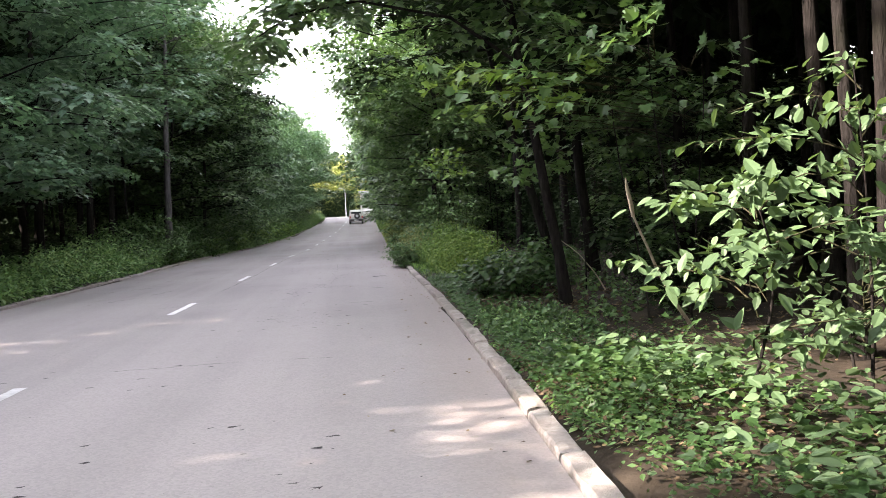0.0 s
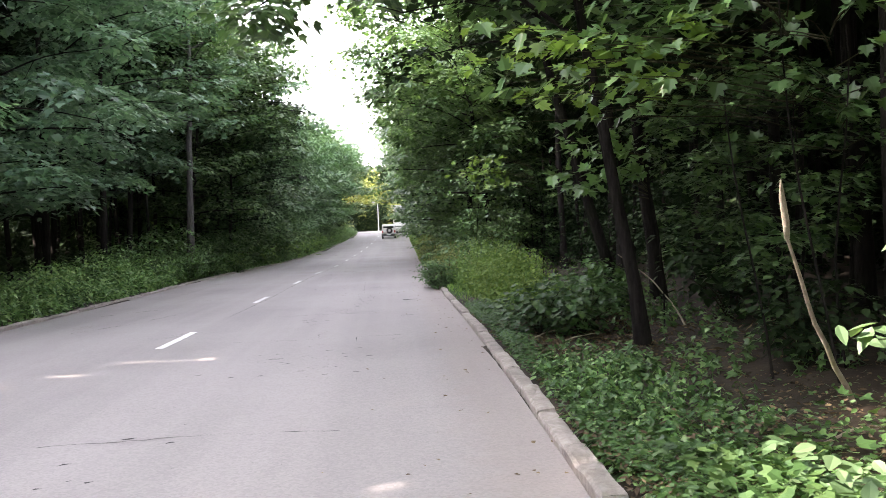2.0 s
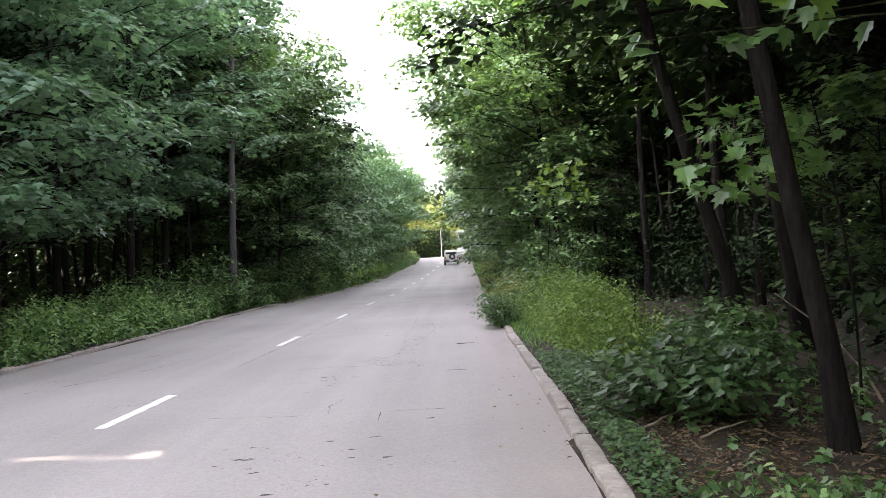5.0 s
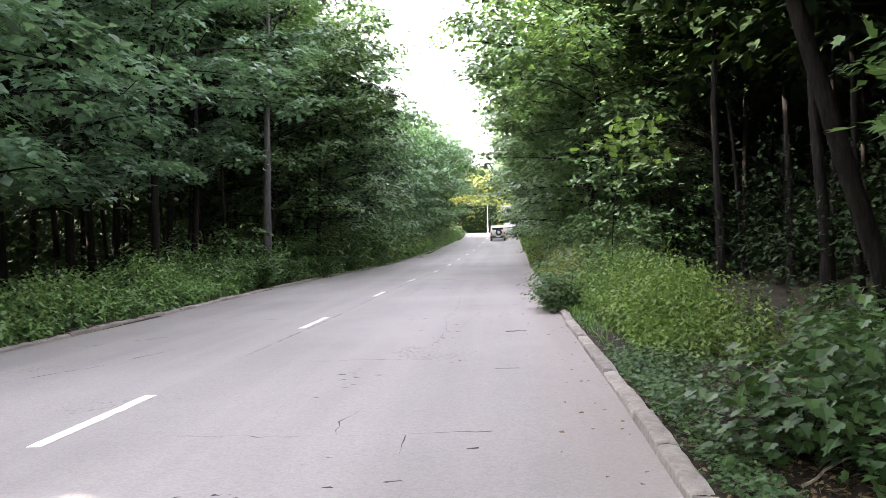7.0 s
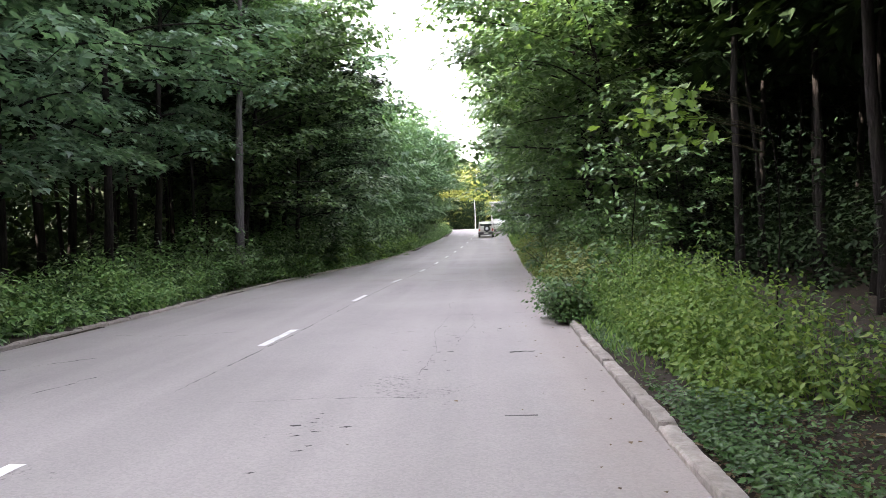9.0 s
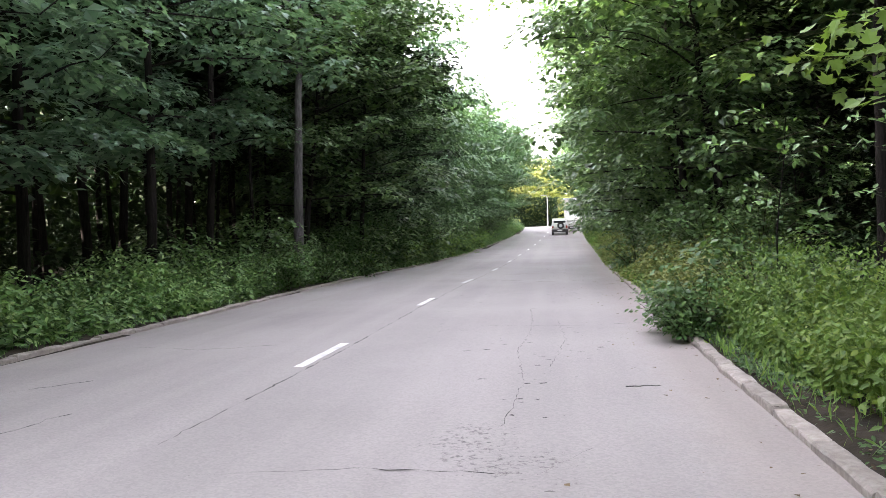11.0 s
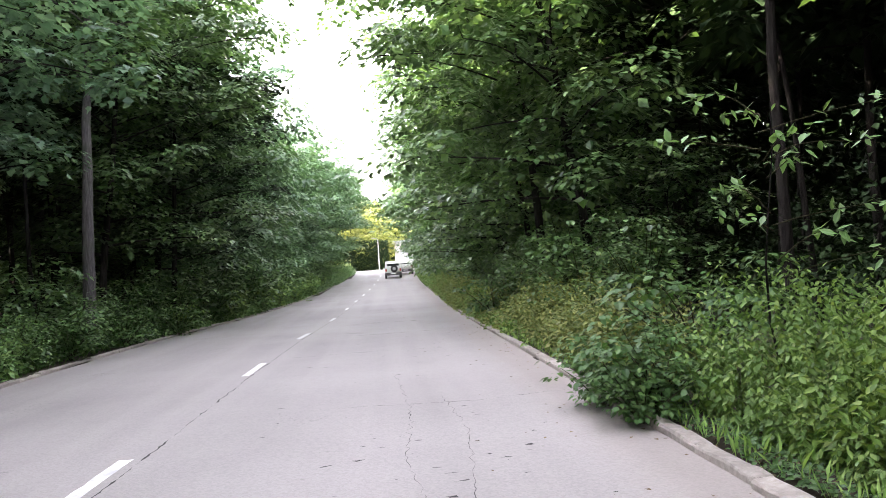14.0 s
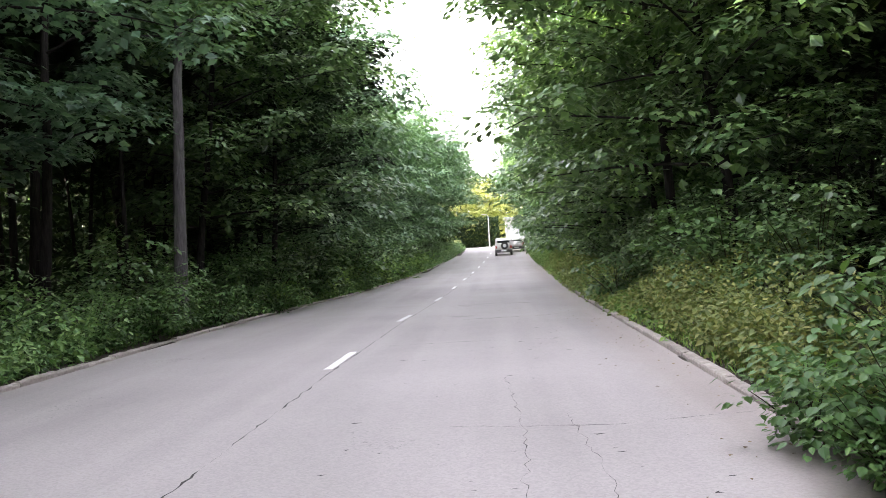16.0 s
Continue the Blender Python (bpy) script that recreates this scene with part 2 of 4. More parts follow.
# Leaf outlines: stalk at the origin, tip along +y, about one unit long.
def outline(points, fold):
    half = [(x, y, fold * x) for x, y in points]
    left = [(-x, y, z) for x, y, z in half[::-1] if x > 0]
    v = np.array([(0, 0, 0)] + half + left, float)
    k = len(v) - 1
    f = np.array([(0, i, i + 1) for i in range(1, k)])
    return v, f


LOBED = outline([(0.30, 0.02), (0.50, 0.30), (0.30, 0.36), (0.42, 0.68), (0.16, 0.62), (0.0, 1.0)], 0.18)
MEDIUM = outline([(0.30, 0.03), (0.48, 0.42), (0.21, 0.44), (0.0, 1.0)], 0.16)
SIMPLE = (np.array([(0, 0, 0), (0.38, 0.45, 0.08), (0, 1, -0.05), (-0.38, 0.45, 0.08)], float), np.array([(0, 1, 2), (0, 2, 3)]))
OVAL = outline([(0.20, 0.22), (0.24, 0.5), (0.0, 1.0)], 0.2)
ELDER = outline([(0.20, 0.16), (0.27, 0.42), (0.17, 0.74), (0.0, 1.0)], 0.22)
WIDE = outline([(0.34, 0.2), (0.36, 0.5), (0.0, 1.0)], 0.16)
BLADE = (np.array([(-0.008, 0, 0), (0.008, 0, 0), (0.007, 0.6, 0.05), (0.012, 1.0, -0.12)], float), np.array([(0, 1, 2), (1, 3, 2)]))


def leaves(shape, at, aim, up, size):
    """Many leaves: shape set at each place, its tip along aim, its face towards up."""
    v, f = shape
    aim = aim / (np.linalg.norm(aim, axis=1)[:, None] + 1e-9)
    side = np.cross(aim, up)
    side /= np.linalg.norm(side, axis=1)[:, None] + 1e-9
    face = np.cross(side, aim)
    s = np.asarray(size)[:, None, None]
    out = at[:, None] + s * (v[None, :, 0:1] * side[:, None] + v[None, :, 1:2] * aim[:, None] + v[None, :, 2:3] * face[:, None])
    k = len(at)
    ff = (f[None] + (np.arange(k) * len(v))[:, None, None]).reshape(-1, 3)
    return out.reshape(-1, 3), ff


def pads(centers, spread, count, flat=0.5, rng=RNG):
    """Leaves laid like shingles over drooping, lobed pads of foliage: places, tip directions and face directions."""
    k = len(centers) * count
    c = np.repeat(centers, count, 0)
    w = np.repeat(np.broadcast_to(spread, len(centers)), count)
    p1, p2, lop = (np.repeat(v, count) for v in (rng.random(len(centers)) * 6.28, rng.random(len(centers)) * 6.28, rng.uniform(-0.3, 0.3, len(centers))))
    a = rng.random(k) * 2 * np.pi
    r = np.sqrt(rng.random(k))
    edge_r = r * (1 + 0.24 * np.sin(3 * a + p1) + 0.16 * np.sin(5 * a + p2))
    out = np.column_stack([np.cos(a), np.sin(a)])
    drop = flat * (1 - r ** 2.3) + lop * edge_r * np.cos(a + p2)
    at = c + w[:, None] * np.column_stack([out * edge_r[:, None], drop]) + rng.normal(0, 0.045, (k, 3))
    slope = 2.3 * flat * r ** 1.3
    aim = np.column_stack([out, -0.18 - 0.55 * slope]) + rng.normal(0, 0.32, (k, 3))
    up = np.column_stack([out * slope[:, None], np.full(k, 1.5)]) + rng.normal(0, 0.2, (k, 3))
    return at, aim, up


def spray(centers, spread, count, flat=0.13, droop=0.35, rng=RNG):
    """Leaves in flat layers round the centres: places, tip directions and face directions."""
    c = np.repeat(centers, count, 0)
    k = len(c)
    r = np.sqrt(rng.random(k)) * np.repeat(np.broadcast_to(spread, len(centers)), count)
    a = rng.random(k) * 2 * np.pi
    out = np.stack([np.cos(a), np.sin(a), np.zeros(k)], 1)
    at = c + out * r[:, None]
    at[:, 2] += rng.normal(0, 1, k) * flat * r.mean() - 0.18 * r ** 2
    aim = out + rng.normal(0, 0.45, (k, 3))
    aim[:, 2] -= droop
    up = np.stack([rng.normal(0, 0.28, k), rng.normal(0, 0.28, k), np.ones(k)], 1) + 0.3 * out
    return at, aim, up

# ---- ground, road and kerbs ----
RIGHT = ((-80, -1.2), (-20, 0.45), (0, 0.98), (5, 1.16), (10, 1.33), (16, 1.45), (22, 1.51), (31, 1.70), (41, 1.88), (64, 2.4), (90, 2.6), (112, 3.0))
LEFT = ((-80, -7.4), (-20, -6.9), (18, -6.95), (27, -7.12), (36, -7.5), (43, -7.6), (50, -7.2), (58, -6.6), (72, -5.9), (86, -5.3), (112, -4.0))
CENTRE = ((-80, -3.06), (38, -3.06), (46, -2.75), (63, -2.4), (78, -1.9), (112, -0.7))


def right_x(y):
    return np.interp(y, *zip(*RIGHT))


def left_x(y):
    return np.interp(y, *zip(*LEFT))


def road_z(y):
    y = np.asarray(y, float)
    z = 0.00043 * np.clip(y - 40, 0, 72) ** 2
    return z + np.where(y > 112, 0.5 * (1 - np.exp(-(np.maximum(y, 112) - 112) / 7.0)), 0)


def soil_z(x, y):
    """Height of the ground beside the road."""
    x, y = np.asarray(x, float), np.asarray(y, float)
    over = np.maximum(x - right_x(y), left_x(y) - x)
    bumpy = 0.05 * np.sin(1.7 * x + 0.6 * y) + 0.04 * np.sin(0.9 * y - 2.1 * x + 1.0)
    rise = np.clip(over - 0.2, 0, 30)
    return road_z(y) + np.where(over < 0.1, -0.06, 0.05 + np.clip(rise, 0, 1.5) / 1.5 * bumpy + 0.012 * rise)


def soil_at(x, y):
    return float(soil_z(x, y))


def build_ground():
    xs = np.concatenate([[-3000, -600, -150], np.arange(-60, -14, 4.0), np.arange(-14, -6.0, 0.4), np.arange(-6, 0.6, 1.3), np.arange(0.6, 9.0, 0.3), np.arange(9, 61, 4.0), [150, 600, 3000]])
    ys = np.concatenate([[-3000, -500, -100], np.arange(-40, 60, 0.5), np.arange(60, 160, 3.0), [200, 400, 900, 3000]])
    gx, gy = np.meshgrid(xs, ys, indexing="ij")
    gz = soil_z(gx, gy)
    near = (gx > 0.6) & (gx < 9) & (gy < 60)
    gz = gz + np.where(near, RNG.normal(0, 0.012, gx.shape), 0) * (gz > 0.02)
    v = np.stack([gx, gy, gz], -1).reshape(-1, 3)
    i, j = np.meshgrid(np.arange(len(xs) - 1), np.arange(len(ys) - 1), indexing="ij")
    a = i * len(ys) + j
    f = np.stack([a, a + len(ys), a + len(ys) + 1, a + 1], -1).reshape(-1, 4)
    tagged(new("ground", mesh_arrays("ground", v, f, SOIL, True)), "dark forest soil with roots and bare patches", "ground", kind="structure")


build_ground()


def strip_mesh(name, x0, x1, ys, lift, mat, crown=0.0):
    """A sheet between two edge lines given as functions of y."""
    us = np.linspace(0, 1, 13)
    a, b = x0(ys), x1(ys)
    gx = a[:, None] + (b - a)[:, None] * us[None]
    gz = road_z(ys)[:, None] + lift + crown * (1 - (2 * us[None] - 1) ** 2)
    v = np.stack([gx, np.broadcast_to(ys[:, None], gx.shape), gz], -1).reshape(-1, 3)
    i, j = np.meshgrid(np.arange(len(ys) - 1), np.arange(12), indexing="ij")
    k = i * 13 + j
    me = mesh_arrays(name, v, np.stack([k, k + 1, k + 14, k + 13], -1).reshape(-1, 4), mat, True)
    share = me.attributes.new("across", "FLOAT", "POINT")
    share.data.foreach_set("value", np.broadcast_to(us[None], gx.shape).ravel().astype(np.float32))
    return me


road = new("road", strip_mesh("road", lambda y: left_x(y), lambda y: right_x(y), np.concatenate([np.arange(-80, 40, 4.0), np.arange(40, 112.1, 2.0)]), 0.0, ASPHALT))
tagged(road, "pale worn asphalt road with patches, cracks and a dashed centre line", "road", kind="structure")
cross = new("cross_road", strip_mesh("cross_road", lambda y: 0 * y - 90, lambda y: 0 * y + 90, np.arange(112, 125, 1.0), 0.004, ASPHALT))
tagged(cross, "sunlit pale asphalt cross road at the end", "road", kind="structure")


def ribbon(points, widths, lift):
    """A thin flat ribbon on the road along points (x, y)."""
    p = np.asarray(points, float)
    d = np.gradient(p, axis=0)
    d /= np.linalg.norm(d, axis=1)[:, None] + 1e-9
    nrm = np.stack([-d[:, 1], d[:, 0]], 1) * np.asarray(widths)[:, None] / 2
    pts = np.stack([p + nrm, p - nrm], 1).reshape(-1, 2)
    v = np.column_stack([pts, road_z(pts[:, 1]) + lift])
    k = np.arange(len(p) - 1) * 2
    return v, np.stack([k, k + 1, k + 3, k + 2], -1)


# centre dashes, 2 m long every 8 m
for n in range(-3, 12):
    y0 = 14.42 + 7.99 * n
    if y0 < -12 or y0 > 106:
        continue
    ys = np.linspace(y0, y0 + 2.0, 15)
    v, f = ribbon(np.column_stack([np.interp(ys, *zip(*CENTRE)) + RNG.normal(0, 0.004, 15), ys]), 0.125 + RNG.normal(0, 0.006, 15), 0.004)
    part_mesh("lane_dash", mesh_arrays("lane_dash", v, f, PAINT), road, "worn white painted dash")


def crack_line(points, width, wander, name="crack"):
    pts = [np.array(points[0], float)]
    for a, b in zip(points[:-1], points[1:]):
        a, b = np.array(a, float), np.array(b, float)
        k = max(3, int(np.linalg.norm(b - a) / 0.10))
        for s in np.linspace(0, 1, k)[1:]:
            pts.append(a + (b - a) * s + RNG.normal(0, wander, 2) * (s < 1))
    w = np.clip(1.6 * width * RNG.gamma(2.0, 0.5, len(pts)), 0.003, width * 3.2)
    # the crack opens and closes: keep stretches of it
    keep = np.sin(np.arange(len(pts)) * 0.37 + RNG.uniform(0, 6)) + RNG.normal(0, 0.5, len(pts)) > -0.55
    w = np.where(keep, w, 0.0012)
    v, f = ribbon(pts, w, 0.003)
    part_mesh(name, mesh_arrays(name, v, f, CRACK), road, "dark open crack")


crack_line([(-2.98, 19.0), (-2.9, 24.0), (-2.96, 30.0), (-2.92, 38.0), (-2.6, 50.0), (-2.1, 70.0)], 0.0084, 0.0096)
crack_line([(-2.4, 9.0), (-1.2, 9.1), (-0.2, 9.0)], 0.0060, 0.0120)
crack_line([(-2.1, 14.7), (-0.82, 14.62), (0.35, 14.7)], 0.0066, 0.014)
crack_line([(-0.83, 14.66), (-0.9, 15.1), (-0.78, 15.6)], 0.0042, 0.012)
crack_line([(-0.3, 14.62), (-0.28, 14.1)], 0.005, 0.012)
crack_line([(-2.4, 18.3), (-1.4, 18.5), (-0.25, 18.4), (0.1, 19.0)], 0.0060, 0.0120)
crack_line([(0.35, 17.6), (0.62, 17.6)], 0.0180, 0.0060)
crack_line([(-5.4, 17.0), (-4.6, 18.6), (-4.3, 20.0)], 0.0084, 0.0180)
crack_line([(-6.0, 20.5), (-5.1, 21.6)], 0.0120, 0.0120)
crack_line([(-1.7, 26.4), (0.2, 26.2), (1.5, 26.5)], 0.0060, 0.0120)
crack_line([(-2.6, 33.0), (-1.0, 33.2), (0.4, 33.0)], 0.0084, 0.0120)
crack_line([(-0.55, 19.6), (-0.45, 21.5), (-0.6, 23.4), (-0.5, 26.0), (-0.62, 29.0)], 0.0030, 0.0180)
crack_line([(-0.2, 22.3), (0.0, 24.5), (-0.1, 26.8)], 0.0022, 0.0180)
crack_line([(-4.8, 3.2), (-2.5, 3.9), (-1.4, 3.6), (0.2, 4.1), (0.9, 4.0)], 0.0072, 0.0150)
crack_line([(-6.2, 24.3), (-5.0, 23.9), (-4.0, 24.3)], 0.0072, 0.0120)
crack_line([(-1.6, 38.0), (0.6, 38.2)], 0.0180, 0.0180)
crack_line([(-1.0, 43.5), (0.3, 43.3)], 0.0300, 0.0180)
crack_line([(-0.8, 50.2), (0.5, 50.0)], 0.0360, 0.0180)


def pitted_patch(cx, cy, rx, ry, count, size=1.0):
    """A cluster of small dark pits where the surface has broken out."""
    items = []
    for _ in range(count):
        px, py = cx + RNG.normal(0, rx), cy + RNG.normal(0, ry)
        k = 7
        a = np.sort(RNG.random(k)) * 2 * np.pi
        r = size * min(0.018, RNG.gamma(1.6, 0.0062)) * RNG.uniform(0.3, 1.6, k)
        pts = np.column_stack([px + np.cos(a) * r * 2.2, py + np.sin(a) * r + 0.4 * np.cos(a) * r])
        v = np.column_stack([np.vstack([[px, py], pts]), np.full(k + 1, road_z(py) + 0.003)])
        items.append((v, np.array([(0, 1 + i, 1 + (i + 1) % k) for i in range(k)])))
    v, f = join_geo(items)
    tagged(part_mesh("pitted_patch", mesh_arrays("pitted_patch", v, f, CRACK), road, "dark pits where the surface has broken out"), kind="stuff")


for cx, cy, rx, ry, k in ((-0.2, 5.6, 0.5, 0.5, 60), (-1.6, 4.6, 0.7, 0.5, 45), (-0.95, 13.0, 0.35, 0.45, 60), (-1.15, 16.9, 0.14, 0.35, 36), (-0.75, 12.1, 0.3, 0.4, 36),
                          (-0.4, 21.0, 0.2, 0.9, 60), (0.3, 24.2, 0.2, 0.6, 30), (-0.9, 24.0, 0.35, 1.0, 50), (-1.2, 29.0, 0.5, 1.2, 50), (-0.4, 33.5, 0.7, 1.5, 60), (-1.9, 8.2, 0.6, 0.6, 40), (-3.9, 8.5, 0.8, 0.8, 40), (-0.5, 40.5, 0.8, 1.0, 60), (-0.2, 47.0, 0.6, 1.0, 60)):
    pitted_patch(cx, cy, rx * 1.4, ry * 1.4, int(0.5 * k), 1.25)

def kerb_stone_mesh(seed):
    """A cast kerb stone 1 m long along y, 15 cm wide, rounded and chipped at its edges."""
    r = np.random.default_rng(seed)
    prof = np.array([(0.0, -0.19), (0.001, 0.052), (0.014, 0.070), (0.075, 0.075), (0.134, 0.071), (0.15, 0.052), (0.15, -0.19)])
    ys = np.array([0.008, 0.03, 0.2, 0.4, 0.6, 0.8, 0.97, 0.992])
    n = len(prof)
    v = np.zeros((len(ys), n, 3))
    v[:, :, 0], v[:, :, 2], v[:, :, 1] = prof[:, 0], prof[:, 1], ys[:, None]
    v[:, 1:6] += r.normal(0, 1, (len(ys), 5, 3)) * np.array([0.004, 0.004, 0.004])
    v[[0, -1], 1:6, 2] -= r.uniform(0.003, 0.014, (2, 1))
    chip = int(r.integers(2, 6))
    v[chip, 1:4, 2] -= r.uniform(0.0, 0.028)
    i, j = np.meshgrid(np.arange(len(ys) - 1), np.arange(n - 1), indexing="ij")
    k = (i * n + j).reshape(-1)
    quads = np.column_stack([k, k + 1, k + n + 1, k + n])
    last = (len(ys) - 1) * n
    ends = [(0, 6, 5, 1), (1, 5, 4, 2), (last, last + 1, last + 5, last + 6), (last + 1, last + 2, last + 4, last + 5)]
    return mesh_arrays("kerb_stone", v.reshape(-1, 3), np.vstack([quads, ends]), KERB)


STONES = [kerb_stone_mesh(s) for s in range(9)]


def kerb(name, xf, side, y0, y1, label):
    base = thing(name, label, "kerb", kind="structure")
    rng = np.random.default_rng(11)
    y = y0
    while y < y1:
        ob = new("kerb_stone", STONES[int(rng.integers(9))])
        ob.parent = base
        loose = 2.2 if 20.5 < y < 24.0 and side > 0 else 1.0
        slope = float(xf(y + 1) - xf(y))
        x = float(xf(y)) - (0.15 if side < 0 else 0)
        sink = float(np.clip(rng.normal(-0.006, 0.010), -0.03, 0.012))
        ob.matrix_basis = pose(x + rng.normal(0, 0.003), y, float(road_z(y)) + sink, math.degrees(math.atan2(float(road_z(y + 1) - road_z(y)), 1)) + rng.normal(0, 0.15) * loose, rng.normal(0, 1.3) * loose, -math.degrees(math.atan(slope)) + rng.normal(0, 0.3) * loose)
        y += 1.0


kerb("kerb_right", right_x, 1, -14.0, 78.0, "worn grey concrete kerb stones beside a leafy verge")
kerb("kerb_left", left_x, -1, 2.0, 90.0, "worn grey concrete kerb stones along the far verge")

# ---- trees ----


def curve_points(start, direction, length, bend, steps, rng, jitter=0.03):
    """Points of a limb that leaves start along direction and bends by the vector bend."""
    p, d = np.array(start, float), np.array(direction, float)
    d /= np.linalg.norm(d)
    out = [p.copy()]
    for _ in range(steps):
        d = d + np.asarray(bend) / steps + rng.normal(0, jitter, 3)
        d /= np.linalg.norm(d)
        p = p + d * length / steps
        out.append(p.copy())
    return np.array(out)


def build_tree(seed, height, first, reach, bias, trunk_r, lean, shape, leaf_size, per_spray, n_limbs, leaf_mat, bark, label, name="tree", category="tree", top_round=0.68, spread=0.64, extra=(), whole=False, gap=0.8, flat=0.42, m=None):
    """A broad-leaved tree: trunk, each limb, and a crown of single leaves in flat sprays along the limbs. bias: how much further the crown reaches towards -x."""
    rng = np.random.default_rng(seed)
    base = thing(name, label, category, m=m)
    steps = 12
    zs = np.linspace(-0.25, height * 0.93, steps)
    wob = np.cumsum(rng.normal(0, 0.05, (steps, 2)), 0) * 0.6
    tp = np.column_stack([lean[0] * np.clip(zs, 0, None) / height + wob[:, 0], lean[1] * np.clip(zs, 0, None) / height + wob[:, 1], zs])
    tr = trunk_r * (1 - 0.86 * np.clip(zs, 0, None) / height)
    tr[0] *= 1.45
    trunk_geo = [tube(tp, tr, 9)]
    centers, sizes = [], []
    for i in range(n_limbs):
        u = (i + rng.random() * 0.8) / n_limbs
        z = first + (height * 0.93 - first) * u
        k = np.array([np.interp(z, zs, tp[:, c]) for c in range(3)])
        az = i * 2.399 + rng.normal(0, 0.4)
        round_off = float(np.interp(u, (0, 0.3, 0.62, 1.0), (0.62, 0.86, 1.0, 1 - top_round)))
        toward = math.cos(az - math.pi)
        ln = reach * round_off * (1 + bias * toward) * rng.uniform(0.8, 1.15)
        d = (math.cos(az), math.sin(az), 0.12 + 0.9 * u)
        pts = curve_points(k, d, ln, (0, 0, -0.2 - 0.7 * u), 7, rng)
        r0 = max(0.012, 0.42 * float(np.interp(z, zs, tr)))
        limb_geo = [tube(pts, np.linspace(r0, 0.008, 8), 5)]
        for s in np.linspace(0.26, 1.0, max(3, int(1.2 * ln / gap))):
            q = np.array([np.interp(s * 7, np.arange(8), pts[:, c]) for c in range(3)])
            w = spread * rng.uniform(0.7, 1.25)
            off = rng.normal(0, 0.42 * (1.25 - s * 0.5), 3) * np.array([1, 1, 0.5])
            centers.append(q + off)
            sizes.append(w)
            if s > 0.3:
                limb_geo.append(tube(np.array([q, q + off * 0.6, q + off]), [0.012, 0.008, 0.004], 3))
        if whole:
            trunk_geo.append(tube(pts[::2], np.linspace(r0, 0.01, 4), 3))
        else:
            part_mesh("limb", mesh_arrays("limb", *join_geo(limb_geo), bark, True), base)
    part_mesh("trunk", mesh_arrays("trunk", *join_geo(trunk_geo), bark, True), base)
    for pts in extra:
        pts = np.array(pts, float)
        v, f = tube(pts, np.linspace(0.03, 0.008, len(pts)), 5)
        part_mesh("limb", mesh_arrays("limb", v, f, bark, True), base)
        for s in np.linspace(0.45, 1, 9):
            q = np.array([np.interp(s * (len(pts) - 1), np.arange(len(pts)), pts[:, c]) for c in range(3)])
            centers.append(q + rng.normal(0, 0.16, 3))
            sizes.append(0.42)
    at, aim, up = pads(np.array(centers), np.array(sizes), per_spray, flat, rng)
    # leaves hang outwards from the trunk and show their upper faces
    axis = np.column_stack([np.interp(at[:, 2], zs, tp[:, c]) for c in range(2)])
    out = at[:, :2] - axis
    out = np.column_stack([out / (np.linalg.norm(out, axis=1)[:, None] + 0.3), np.zeros(len(at))])
    up = up + 0.45 * out
    aim = aim + 0.3 * out
    # larger leaves added below each pad to block light and close gaps
    cin = np.repeat(np.array(centers), 8, 0)
    win = np.repeat(np.array(sizes), 8)
    cin = cin + rng.normal(0, 0.42, cin.shape) * win[:, None] * np.array([1, 1, 0.3]) - np.array([0, 0, 0.2])
    v, f = leaves(SIMPLE, cin, rng.normal(0, 1, cin.shape) * np.array([1, 1, 0.3]), rng.normal(0, 0.4, cin.shape) + np.array([0, 0, 1]), np.minimum(0.36 * win, 0.27))
    if not whole:
        part_mesh("inner_foliage", mesh_arrays("inner_foliage", v, f, leaf_mat), base, "inner leaves along the boughs")
    v, f = leaves(shape, at, aim, up, leaf_size * rng.uniform(0.6, 1.25, len(at)))
    part_mesh("crown", mesh_arrays("crown", v, f, leaf_mat), base)
    return base


def place(proto, x, y, turn=0.0, size=1.0, label=""):
    ob = copy_thing(proto, pose(x, y, soil_at(x, y), 0, 0, turn))
    ob.scale = (size, size, size)
    if label:
        ob["label"] = label
    return ob


RT = np.random.default_rng(23)

# the trees that the road edge shows singly
E_LABEL = "tall leafy maple leaning out over the road edge"
edge = [
    build_tree(101, 12.8, 4.0, 4.0, 0.22, 0.14, (-0.9, 0.2), WIDE, 0.175, 120, 40, LEAF, BARK, E_LABEL, spread=0.82, gap=1.0, flat=0.55, m=pose(4.1, 4.5, soil_at(4.1, 4.5))),
    build_tree(102, 14.2, 1.9, 4.6, 0.25, 0.115, (-0.7, -0.3), MEDIUM, 0.185, 170, 24, LEAF_COOL, BARK, "tall leafy linden with a dark trunk at the forest edge", spread=0.92, gap=1.35, m=pose(-9.7, 17.5, soil_at(-9.7, 17.5), 0, 0, 180)),
    build_tree(103, 12.2, 2.4, 4.1, 0.2, 0.12, (-1.0, 0.4), WIDE, 0.175, 120, 40, LEAF, BARK, E_LABEL, spread=0.82, gap=1.0, flat=0.55, m=pose(4.6, 51.0, soil_at(4.6, 51.0))),
    build_tree(104, 14.5, 2.0, 4.6, 0.25, 0.12, (-0.6, 0.3), MEDIUM, 0.185, 170, 24, LEAF_COOL, BARK, "tall leafy linden with low drooping boughs", spread=0.92, gap=1.35, m=pose(-9.8, 27.0, soil_at(-9.8, 27.0), 0, 0, 160)),
]
for ob in edge:
    ob["group"] = "trees along the road"

